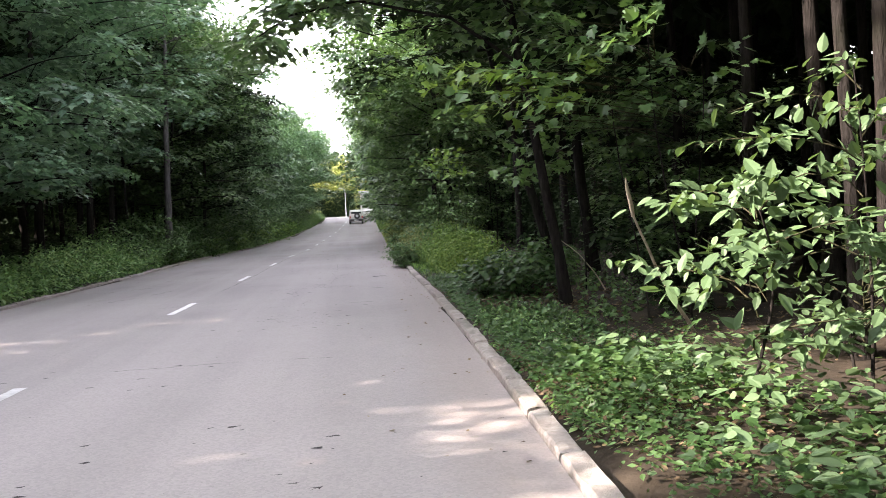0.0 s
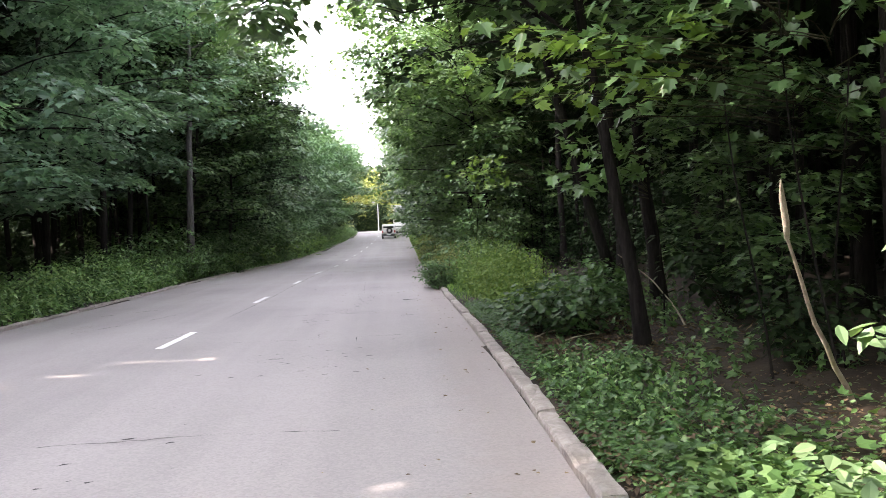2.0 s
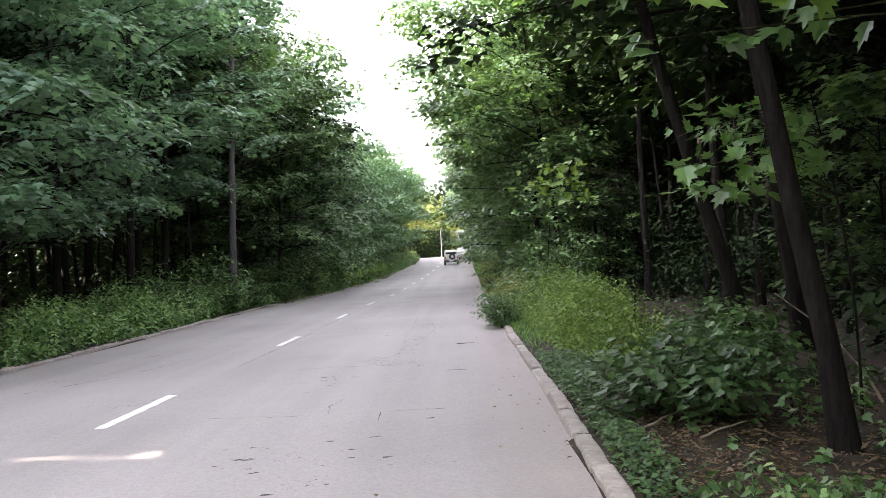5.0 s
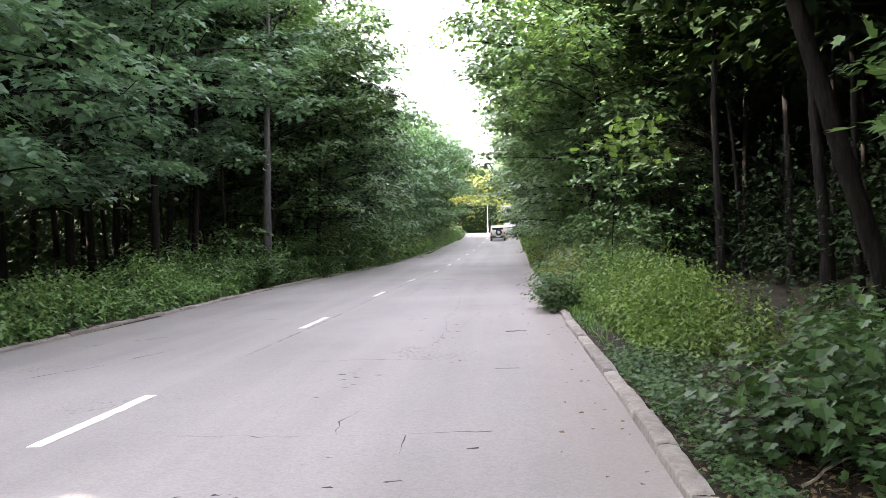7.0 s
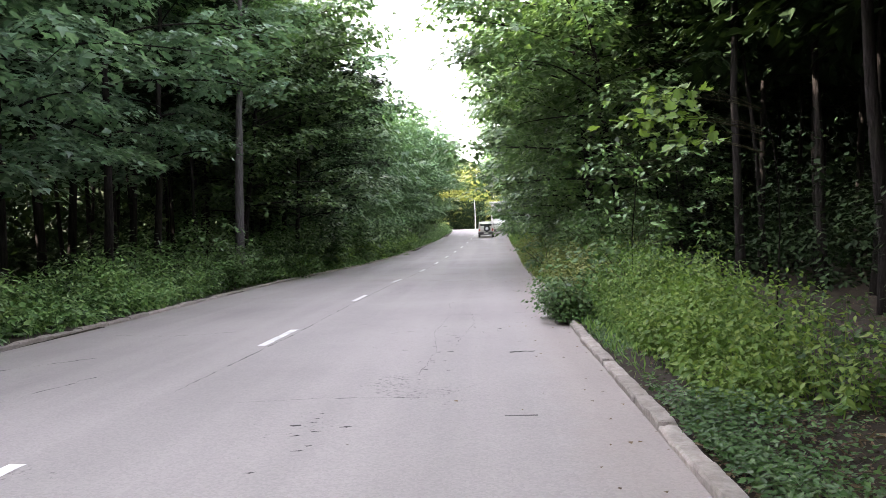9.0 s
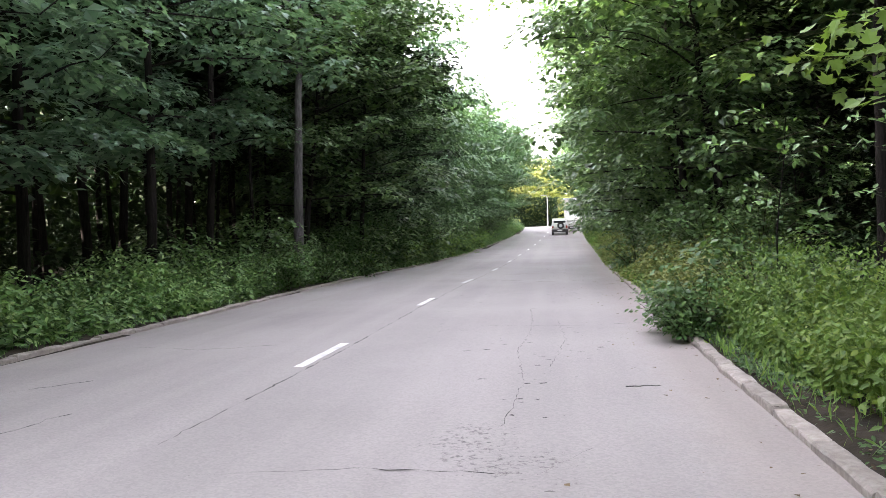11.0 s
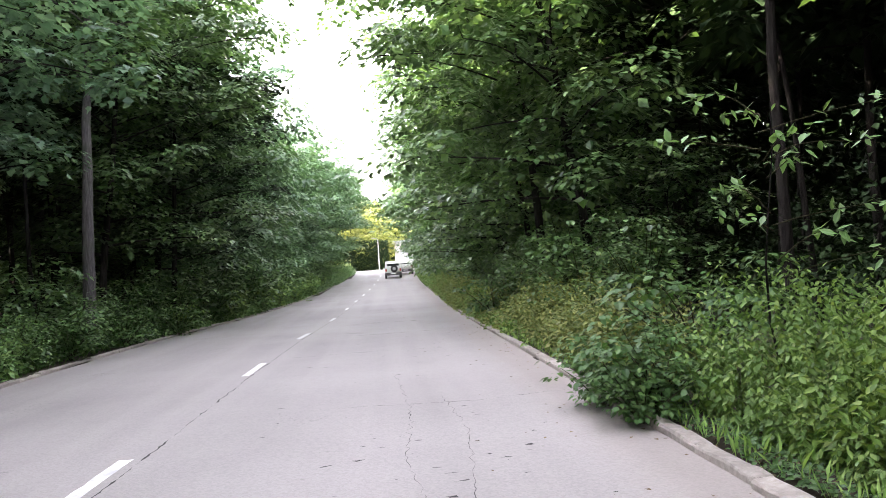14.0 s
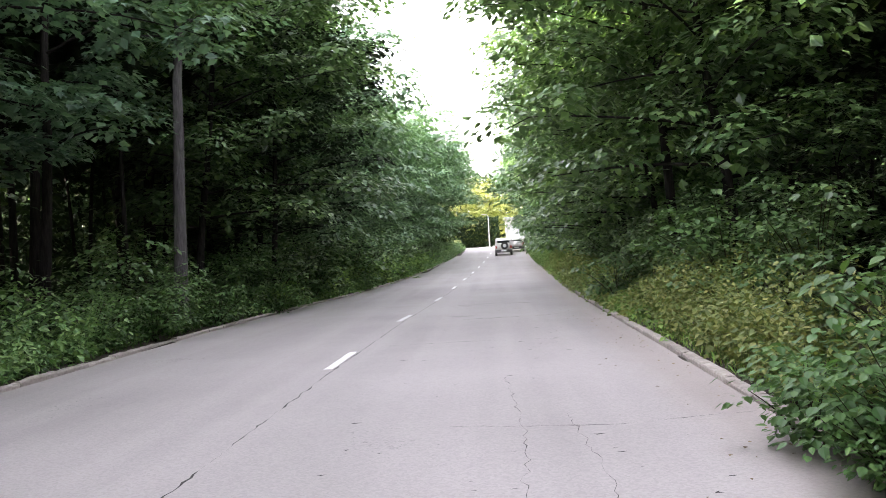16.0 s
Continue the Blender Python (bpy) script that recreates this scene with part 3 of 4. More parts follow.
# leaning trunks that stand out beside the camera's way
build_tree(111, 11.0, 3.9, 3.0, 0.3, 0.085, (-1.7, 0.2), MEDIUM, 0.165, 78, 33, LEAF, BARK, "slender maple leaning towards the road", m=pose(3.2, 12.2, soil_at(3.2, 12.2)), extra=([(-0.5, 0, 3.5), (-1.6, -0.2, 4.2), (-2.9, -0.4, 4.4), (-3.8, -0.5, 4.2), (-4.4, -0.6, 3.8)],))
# 112, 113 and 116 have their leaf colour darkened in place of shade
build_tree(112, 12.0, 4.3, 3.0, 0.25, 0.10, (-2.75, 0.3), MEDIUM, 0.165, 78, 33, LEAF_SHADE, BARK, "dark maple trunk leaning strongly towards the road", m=pose(4.1, 16.0, soil_at(4.1, 16.0)))
build_tree(113, 12.5, 4.6, 3.0, 0.1, 0.13, (-1.6, 0.0), MEDIUM, 0.165, 78, 26, LEAF_SHADE, BARK, "straight dark trunk in the shade of the edge trees", m=pose(5.2, 17.5, soil_at(5.2, 17.5)))
build_tree(114, 11.5, 4.8, 2.6, 0.1, 0.075, (-0.4, 0.2), MEDIUM, 0.165, 78, 22, LEAF, BARK, "slim tree with sunlit bark beside the verge", m=pose(4.4, 7.0, soil_at(4.4, 7.0)))
build_tree(115, 14.8, 7.2, 3.2, 0.15, 0.185, (-0.35, 0.1), MEDIUM, 0.165, 78, 28, LEAF, BARK_GREY, "straight grey trunk standing free at the forest edge", m=pose(-8.6, 39.0, soil_at(-8.6, 39.0), 0, 0, 180))
build_tree(116, 10.5, 2.2, 3.6, 0.2, 0.12, (-0.8, 0.5), MEDIUM, 0.165, 78, 34, LEAF_SHADE, BARK, "dark leaning tree with a bent trunk and low boughs", m=pose(-8.5, 47.0, soil_at(-8.5, 47.0), 0, 0, 180))

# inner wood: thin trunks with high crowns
# their leaf colour is darkened to stand in for deep shade
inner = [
    build_tree(121, 12.5, 6.5, 2.9, 0.0, 0.085, (0.5, 0.2), SIMPLE, 0.36, 32, 20, LEAF_SHADE, BARK, "thin forest tree with a high crown in deep shade", whole=True, m=pose(-13.5, 20.0, soil_at(-13.5, 20.0))),
    build_tree(122, 13.0, 5.5, 3.2, 0.0, 0.11, (-0.4, 0.5), SIMPLE, 0.36, 32, 22, LEAF_SHADE, BARK, "dark forest trunk with a high crown", whole=True, m=pose(7.6, 14.8, soil_at(7.6, 14.8))),
    build_tree(123, 11.5, 5.0, 2.4, 0.0, 0.06, (0.7, -0.5), SIMPLE, 0.34, 32, 18, LEAF_SHADE, BARK, "slender young forest tree in the shade", whole=True, m=pose(-12.4, 27.0, soil_at(-12.4, 27.0))),
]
for side in (-1, 1):
    for row in range(3):
        y = -6.0 + RT.uniform(0, 3)
        while y < 66:
            x = (-12.6 - 2.9 * row if side < 0 else 7.4 + 2.9 * row) + RT.normal(0, 0.9)
            # left rows are enlarged to block sun, with a gap for the verge patch
            if side > 0 or not -1.0 < y < 7.5:
                place(inner[int(RT.integers(3))], x, y, RT.uniform(0, 360), RT.uniform(1.2, 1.4) if side < 0 else RT.uniform(0.9, 1.15))
            y += RT.uniform(2.6, 4.6) + 0.5 * row
for ob in inner:
    ob["group"] = "trees of the inner wood"

# far edge trees with foliage down to the ground
far = [
    build_tree(131, 12.5, 1.9, 4.6, 0.25, 0.15, (-0.9, 0.2), SIMPLE, 0.24, 95, 40, LEAF_DEEP, BARK, "far leafy tree closing in on the road", whole=True, spread=0.85, gap=1.0, flat=0.6, m=pose(-9.4, 53.5, soil_at(-9.4, 53.5), 0, 0, 180)),
    build_tree(132, 13.0, 0.9, 4.6, 0.25, 0.15, (-1.0, 0.2), SIMPLE, 0.24, 95, 40, LEAF, BARK, "far leafy tree hanging over the road", whole=True, spread=0.85, gap=1.0, flat=0.65, m=pose(5.2, 55.0, soil_at(5.2, 55.0))),
]
for ob in far:
    ob["group"] = "trees along the far road"
for i, y in enumerate(np.arange(59, 112, 5.4)):
    place(far[0], left_x(y) - 2.9 + RT.normal(0, 0.3), y, 180 + RT.uniform(-40, 40), RT.uniform(0.85, 1.0))
    place(far[1], left_x(y) - 7.5 + RT.normal(0, 0.6), y + 2, RT.uniform(0, 360), RT.uniform(0.9, 1.1))
# further rows added behind the edge to block the low sun
for y in np.arange(57, 118, 6.0):
    place(far[1], left_x(y) - 12.0 + RT.normal(0, 0.8), y, RT.uniform(0, 360), RT.uniform(1.2, 1.35))
    place(far[0], left_x(y) - 16.5 + RT.normal(0, 0.8), y + 3, RT.uniform(0, 360), RT.uniform(1.2, 1.35))
for i, y in enumerate(np.arange(60, 113, 5.2)):
    place(far[(i + 1) % 2], right_x(y) + 3.0 + RT.normal(0, 0.4), y, RT.uniform(-40, 40), RT.uniform(0.9, 1.05))
    place(far[i % 2], 10.5 + RT.normal(0, 0.6), y + 2, RT.uniform(0, 360), RT.uniform(0.9, 1.1))

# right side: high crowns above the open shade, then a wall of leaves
# this maple's leaf colour is darkened in place of shade
high = build_tree(105, 14.5, 7.4, 4.3, 0.2, 0.12, (-0.7, 0.2), MEDIUM, 0.16, 76, 30, LEAF_SHADE, BARK, "tall maple with a high crown shading the verge", m=pose(6.3, 23.4, soil_at(6.3, 23.4)))
high["group"] = "trees along the road"
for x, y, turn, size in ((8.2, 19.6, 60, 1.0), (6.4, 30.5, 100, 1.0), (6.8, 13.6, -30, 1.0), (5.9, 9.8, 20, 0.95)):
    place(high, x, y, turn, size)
# crowns added to block skylight; shade is in their leaf colour as well
canopy = build_tree(106, 12.0, 4.9, 3.9, 0.0, 0.10, (-0.3, 0.3), SIMPLE, 0.42, 44, 26, LEAF_SHADE, BARK, "tree added to shut out skylight, its leaves coloured dark for shade", whole=True, m=pose(7.2, 6.4, soil_at(7.2, 6.4)))
canopy["group"] = "trees of the inner wood"
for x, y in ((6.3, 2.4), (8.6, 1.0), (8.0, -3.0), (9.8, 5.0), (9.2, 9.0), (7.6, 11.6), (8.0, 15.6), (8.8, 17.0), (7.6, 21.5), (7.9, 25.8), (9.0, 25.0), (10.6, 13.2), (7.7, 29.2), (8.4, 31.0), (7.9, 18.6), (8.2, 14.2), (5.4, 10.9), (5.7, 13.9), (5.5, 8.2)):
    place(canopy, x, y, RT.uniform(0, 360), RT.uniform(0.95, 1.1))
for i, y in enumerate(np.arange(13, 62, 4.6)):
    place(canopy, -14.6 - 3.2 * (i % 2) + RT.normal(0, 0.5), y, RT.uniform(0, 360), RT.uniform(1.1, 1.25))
for k, x, y, turn, size in ((2, 4.7, 37.5, 10, 1.16), (0, 4.5, 42.0, 25, 1.12), (2, 5.0, 46.8, -10, 1.12)):
    place(edge[k], x, y, turn, size)
# left side
tall = build_tree(107, 14.5, 3.5, 4.3, 0.25, 0.13, (-0.5, 0.2), MEDIUM, 0.185, 170, 22, LEAF_COOL, BARK, "tall maple with a bare dark trunk at the forest edge", spread=0.92, gap=1.35, m=pose(-9.8, 31.6, soil_at(-9.8, 31.6), 0, 0, 170))
tall["group"] = "trees along the road"
place(tall, -10.3, 35.8, 215, 1.0)
for k, x, y, turn, size in ((3, -9.8, 22.2, 200, 1.0), (2, -9.7, 43.2, 195, 1.1), (2, -9.6, 48.9, 160, 1.12), (1, -10.6, 14.9, 190, 0.92)):
    place(edge[k], x, y, turn, size)
# tall second-row trees added to block sun from the right side
for x, y in ((-13.0, 29.3), (-13.0, 34.2), (-13.0, 24.4), (-13.2, 19.8), (-12.8, 39.5)):
    place(inner[1], x, y, RT.uniform(0, 360), 1.38)
# trees out of view beside the start, sized to shape the sun patches
for k, x, y, turn, size in ((0, -11.6, 8.3, 180, 0.74), (1, -10.4, 6.8, 180, 0.54), (0, -10.2, 4.4, 180, 0.54), (1, -10.4, 1.8, 180, 0.58), (0, -9.6, 5.7, 180, 0.40), (1, -9.6, 3.2, 160, 0.40), (0, -9.7, 8.0, 200, 0.42), (1, -9.8, 0.3, 190, 0.45), (1, -13.6, 6.0, 150, 0.58), (0, -13.4, 2.6, 200, 0.60), (0, -11.0, -2.0, 180, 1.1), (1, -11.5, -7.5, 180, 1.1), (0, 5.6, -3.8, 0, 1.0), (1, 6.2, -9.0, 0, 1.0)):
    place(far[k], x, y, turn, size)

# sunlit trees beyond the cross road
lit = build_tree(141, 9.0, 0.7, 3.4, 0.0, 0.14, (0, 0), SIMPLE, 0.30, 44, 40, LEAF_YELLOW, BARK, "sunlit yellow-green tree beyond the cross road", whole=True, m=pose(-5.0, 129.5, soil_at(-5.0, 129.5)))
lit["group"] = "sunlit trees beyond the cross road"
for x, y, s in ((-0.9, 131.5, 0.85), (2.5, 138.0, 0.9), (-11.5, 133.0, 1.05), (-17.0, 136.0, 1.1), (8.5, 139.0, 0.95), (-3.0, 140.0, 1.2), (16.0, 140, 1.1), (-9.0, 142, 1.3)):
    place(lit, x, y, RT.uniform(0, 360), s)
for i, x in enumerate(np.arange(-45, 50, 8.0)):
    place(far[i % 2], x, 150 + RT.normal(0, 2), RT.uniform(0, 360), 1.2)


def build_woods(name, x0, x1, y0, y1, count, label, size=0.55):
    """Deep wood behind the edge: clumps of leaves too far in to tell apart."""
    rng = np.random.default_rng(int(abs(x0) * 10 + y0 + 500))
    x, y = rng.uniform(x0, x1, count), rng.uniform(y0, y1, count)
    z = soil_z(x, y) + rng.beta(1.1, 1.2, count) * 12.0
    # leaves are left out in a slot so a sun streak reaches the road
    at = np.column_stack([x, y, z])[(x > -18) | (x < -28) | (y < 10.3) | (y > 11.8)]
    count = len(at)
    # Darkened leaf colour stands in for the unlit depth of the wood.
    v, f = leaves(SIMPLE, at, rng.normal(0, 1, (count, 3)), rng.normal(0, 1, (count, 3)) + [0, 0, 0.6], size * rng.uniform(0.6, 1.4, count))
    tagged(new(name, mesh_arrays(name, v, f, LEAF_SHADE)), label, "woods", kind="stuff")


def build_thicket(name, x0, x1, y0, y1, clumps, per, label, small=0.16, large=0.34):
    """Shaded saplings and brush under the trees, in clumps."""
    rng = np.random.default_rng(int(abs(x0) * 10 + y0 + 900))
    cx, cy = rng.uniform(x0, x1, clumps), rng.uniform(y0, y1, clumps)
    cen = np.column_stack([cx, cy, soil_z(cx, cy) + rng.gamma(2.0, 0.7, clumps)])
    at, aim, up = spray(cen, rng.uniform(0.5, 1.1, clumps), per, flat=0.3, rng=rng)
    # Shade under the trees is put into the brush's leaf colour.
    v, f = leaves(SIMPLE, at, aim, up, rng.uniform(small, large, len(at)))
    tagged(new(name, mesh_arrays(name, v, f, LEAF_SHADE)), label, "thicket", kind="stuff")


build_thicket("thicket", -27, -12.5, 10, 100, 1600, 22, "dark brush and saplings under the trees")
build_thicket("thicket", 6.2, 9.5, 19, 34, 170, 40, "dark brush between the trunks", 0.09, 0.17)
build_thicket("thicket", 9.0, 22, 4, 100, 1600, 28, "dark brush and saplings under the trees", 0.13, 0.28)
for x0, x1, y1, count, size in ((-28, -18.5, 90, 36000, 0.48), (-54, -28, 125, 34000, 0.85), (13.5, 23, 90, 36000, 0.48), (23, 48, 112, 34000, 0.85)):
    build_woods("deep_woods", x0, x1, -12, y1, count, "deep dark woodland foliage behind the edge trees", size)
# unseen leaves added behind the start, even across the road
build_woods("deep_woods", -30, 30, -38, -14, 14000, "unseen leaf mass added behind the start, across the road", 0.9)


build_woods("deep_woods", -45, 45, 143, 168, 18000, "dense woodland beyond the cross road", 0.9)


def build_shade_canopy(x0, x1, y0, y1, count):
    """A loose leaf layer over the inner wood, mostly out of view, added to block skylight."""
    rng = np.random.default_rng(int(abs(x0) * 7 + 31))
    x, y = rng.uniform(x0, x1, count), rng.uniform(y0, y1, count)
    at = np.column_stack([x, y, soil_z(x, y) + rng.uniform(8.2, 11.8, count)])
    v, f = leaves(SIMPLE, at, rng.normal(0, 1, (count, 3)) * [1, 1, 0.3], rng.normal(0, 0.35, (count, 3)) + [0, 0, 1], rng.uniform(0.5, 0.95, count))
    tagged(new("forest_canopy", mesh_arrays("forest_canopy", v, f, LEAF_SHADE)), "layer of leaves added high over the wood to block skylight", "woods", kind="stuff")


build_shade_canopy(4.2, 24, -12, 62, 27000)
build_shade_canopy(-26, -12.0, 13.0, 62, 14500)

# young maples in the half shade behind the verge
young = build_tree(151, 4.4, 1.0, 1.9, 0.15, 0.035, (-0.3, 0.1), MEDIUM, 0.165, 60, 15, LEAF, BARK, "young maple with layered boughs in half shade", name="young_maple", spread=0.48, gap=0.62, flat=0.3, m=pose(6.4, 35.5, soil_at(6.4, 35.5)))
young["group"] = "young maples behind the verge"
for x, y, turn, size in ((6.8, 18.6, 130, 0.9), (5.2, 12.4, 90, 0.75)):
    place(young, x, y, turn, size)

# ---- undergrowth ----


def low_cover(name, side, near, depth, y0, y1, count, size, height, mat, label, shape=OVAL, seed=1):
    """Low broad leaves held above the soil, in drifts."""
    rng = np.random.default_rng(seed)
    y = rng.uniform(y0, y1, count * 3)
    off = near + depth * np.clip(rng.gamma(1.3, 0.34, count * 3), 0, 2.2)
    x = np.where(side > 0, right_x(y) + 0.15 + off, left_x(y) - 0.15 - off)
    drift = np.sin(1.9 * x + 0.7 * y) + np.sin(1.3 * y - 0.8 * x) + rng.normal(0, 1.5, len(x))
    if side > 0 and mat is not LEAF_LITTER:
        drift = drift - 4.5 * ((y > 9.4) & (y < 14.4) & (off > 0.32))  # bare trodden soil
    keep = np.argsort(-drift)[:count]
    x, y = x[keep], y[keep]
    hh = height * (0.5 + 0.5 * np.sin(2.3 * x + 1.1 * y) ** 2)
    at = np.column_stack([x, y, soil_z(x, y) + hh * rng.beta(2, 1.2, count)])
    a = rng.random(count) * 2 * np.pi
    aim = np.column_stack([np.cos(a), np.sin(a), rng.normal(-0.15, 0.3, count)])
    up = np.column_stack([rng.normal(-0.15 * side, 0.4, count), rng.normal(-0.1, 0.4, count), np.ones(count)])
    v, f = leaves(shape, at, aim, up, size * rng.uniform(0.5, 1.3, count))
    tagged(new(name, mesh_arrays(name, v, f, mat)), label, "plants", kind="stuff")


def weeds(name, xs, ys, height, leaf, per, mat, label, seed, shape=OVAL, stem=0.006, droop=1.2):
    """Upright weeds: a thin stem each with leaves in pairs up its length."""
    rng = np.random.default_rng(seed)
    n = len(xs)
    patch = np.sin(1.7 * xs + 0.8 * ys) * np.sin(0.55 * ys - 1.1 * xs + 1.0)
    h = height * rng.uniform(0.5, 1.2, n) * (0.85 + 0.4 * patch)
    # shorter towards the kerb
    h = h * np.clip(0.45 + 0.8 * (np.maximum(xs - right_x(ys), left_x(ys) - xs) - 0.15), 0.45, 1.0)
    base = np.column_stack([xs, ys, soil_z(xs, ys) - 0.02])
    tilt = rng.normal(0, 0.16, (n, 2))
    top = base + np.column_stack([tilt * h[:, None], h])
    items = []
    side = np.column_stack([rng.normal(0, 1, n), rng.normal(0, 1, n), np.zeros(n)])
    side *= stem / np.linalg.norm(side, axis=1)[:, None]
    sv = np.stack([base - side, base + side, top], 1).reshape(-1, 3)
    items.append((sv, np.arange(3 * n).reshape(-1, 3)))
    s = np.repeat(np.linspace(0.15, 1.0, per)[None], n, 0) + rng.normal(0, 0.04, (n, per))
    at = base[:, None] + (top - base)[:, None] * s[..., None]
    a = rng.random((n, 1)) * 6.28 + np.arange(per)[None] * 2.2 + rng.normal(0, 0.3, (n, per))
    aim = np.stack([np.cos(a), np.sin(a), rng.normal(0.1, 0.3, a.shape) - droop * 0.5], -1)
    up = np.stack([rng.normal(0, 0.45, a.shape), rng.normal(0, 0.45, a.shape), np.ones(a.shape)], -1)
    size = leaf * (1.15 - 0.5 * s) * rng.uniform(0.7, 1.25, s.shape)
    items.append(leaves(shape, at.reshape(-1, 3), aim.reshape(-1, 3), up.reshape(-1, 3), size.ravel()))
    v, f = join_geo(items)
    tagged(new(name, mesh_arrays(name, v, f, mat)), label, "weeds", kind="stuff")


def verge_points(side, near, depth, y0, y1, n, seed, power=1.0):
    rng = np.random.default_rng(seed)
    y = rng.uniform(y0, y1, n) + rng.normal(0, 0.03 * (y1 - y0), n)
    off = near + depth * np.clip(1.5 * rng.beta(1.0, 1.8, n), 0, 1.4) ** power
    return (right_x(y) + 0.15 + off if side > 0 else left_x(y) - 0.15 - off), y


def grass(name, side, near, depth, y0, y1, n, height, mat, label, seed, upright=1.0):
    rng = np.random.default_rng(seed)
    x, y = verge_points(side, near, depth, y0, y1, n, seed)
    at = np.column_stack([x, y, soil_z(x, y) - 0.01])
    aim = np.column_stack([rng.normal(0, 0.3, n), rng.normal(0, 0.3, n), np.full(n, 1.0) * upright * rng.uniform(0.4, 1.2, n)])
    up = rng.normal(0, 1, (n, 3))
    v, f = leaves(BLADE, at, aim, up, height * rng.uniform(0.4, 1.2, n))
    tagged(new(name, mesh_arrays(name, v, f, mat)), label, "grass", kind="stuff")


# right verge
low_cover("ground_cover", 1, 0.02, 1.15, 0.5, 17.5, 15000, 0.05, 0.2, LEAF_COVER, "low green ground cover plants on the shaded verge", seed=3)
low_cover("ground_cover", 1, 0.0, 0.5, 7.5, 30.0, 7000, 0.05, 0.10, LEAF_COVER, "low plants creeping towards the kerb", seed=4)
low_cover("leaf_litter", 1, 0.0, 4.5, 2.0, 26.0, 9000, 0.05, 0.03, LEAF_LITTER, "brown fallen leaves on bare soil", seed=5)
low_cover("ground_cover", 1, 0.5, 3.0, 1.0, 6.6, 2000, 0.10, 0.45, LEAF_PALE, "broad-leaved plants in a sunny patch of the verge", seed=6, shape=ELDER)
low_cover("ground_cover", 1, 0.2, 2.6, 1.0, 7.4, 3000, 0.075, 0.34, LEAF_COVER, "mixed low plants with lobed leaves on the verge", seed=16, shape=MEDIUM)
low_cover("leaf_litter", 1, 0.0, 1.6, 1.0, 8.5, 3500, 0.05, 0.16, LEAF_LITTER, "dry yellowed leaves and stalks among the plants", seed=17, shape=OVAL)
low_cover("leaf_litter", -1, 0.3, 9.0, 8.0, 55.0, 7000, 0.09, 0.02, LEAF_LITTER, "brown fallen leaves under the trees", seed=8, shape=SIMPLE)
low_cover("ground_cover", -1, 0.05, 4.0, 8.0, 60.0, 9000, 0.13, 0.25, LEAF_COVER, "low plants under the far forest edge", seed=7, shape=SIMPLE)
x, y = verge_points(1, 0.35, 1.1, 17.2, 22.4, 600, 31)
weeds("tall_weeds", x, y, 1.1, 0.10, 14, LEAF_LIME, "bright yellow-green nettles in a dense stand on the verge", 31)
x, y = verge_points(1, 0.3, 1.5, 20.8, 24.2, 620, 32)
weeds("tall_weeds", x, y, 0.95, 0.086, 24, LEAF_WEED, "green jewelweed leaning over the kerb", 32, droop=1.7)
x, y = verge_points(1, 0.05, 1.6, 25.6, 36.0, 700, 33)
weeds("dry_weeds", x, y, 1.35, 0.12, 15, LEAF_DRY, "yellowing tall weeds along the kerb", 33)
x, y = verge_points(1, -0.12, 1.7, 35.0, 112.0, 1900, 34)
weeds("tall_weeds", x, y, 1.3, 0.14, 11, LEAF_WEED, "tall weeds along the far kerb", 34, shape=SIMPLE)
x, y = verge_points(1, -0.15, 1.5, 36.0, 70.0, 1100, 39)
weeds("dry_weeds", x, y, 1.4, 0.13, 11, LEAF_DRY, "tall yellow-green weeds hanging over the kerb", 39, shape=SIMPLE)
x, y = verge_points(1, 1.4, 2.4, 15.0, 24.0, 170, 35)
weeds("tall_weeds", x, y, 0.55, 0.12, 9, LEAF_COVER, "shaded green weeds between the trunks", 35)
x, y = verge_points(1, 0.05, 1.0, 7.0, 10.8, 190, 36)
weeds("low_weeds", x, y, 0.36, 0.10, 8, LEAF_COVER, "low leafy weeds on the shaded verge", 36)
x, y = verge_points(1, 0.7, 2.2, 9.5, 15.5, 130, 37)
weeds("low_weeds", x, y, 0.34, 0.11, 8, LEAF, "dark leafy seedlings on the trodden soil", 37, shape=MEDIUM)
x, y = verge_points(1, 0.05, 0.9, 5.5, 10.8, 260, 38)
weeds("low_weeds", x, y, 0.26, 0.09, 8, LEAF_HERB, "small bright green weeds along the kerb", 38)
# left verge
x, y = verge_points(-1, 0.05, 2.4, 12.0, 33.5, 1500, 41, 0.8)
weeds("tall_weeds", x, y, 1.05, 0.16, 14, LEAF_HERB, "tall mixed weeds in a band along the verge", 41)
x, y = verge_points(-1, 0.2, 2.2, 13.0, 46.0, 1200, 42, 0.8)
weeds("tall_weeds", x, y, 0.80, 0.15, 8, LEAF_COVER, "darker broad weeds behind the verge", 42, shape=SIMPLE)
x, y = verge_points(-1, -0.1, 1.8, 44.0, 112.0, 2400, 43)
weeds("tall_weeds", x, y, 1.3, 0.17, 10, LEAF_HERB, "tall weeds along the far verge", 43, shape=SIMPLE)
grass("verge_grass", -1, 0.0, 1.8, 12.0, 60.0, 2600, 0.2, LEAF_COVER, "long uncut grass by the kerb", 51)
grass("verge_grass", 1, 0.0, 1.0, 20.0, 45.0, 4000, 0.18, LEAF_WEED, "tufts of grass by the kerb", 52)

grass("dry_grass", 1, 0.15, 2.2, 10.3, 16.5, 2200, 0.15, LEAF_LITTER, "flattened dry grass and stalks on bare soil", 53, 0.06)
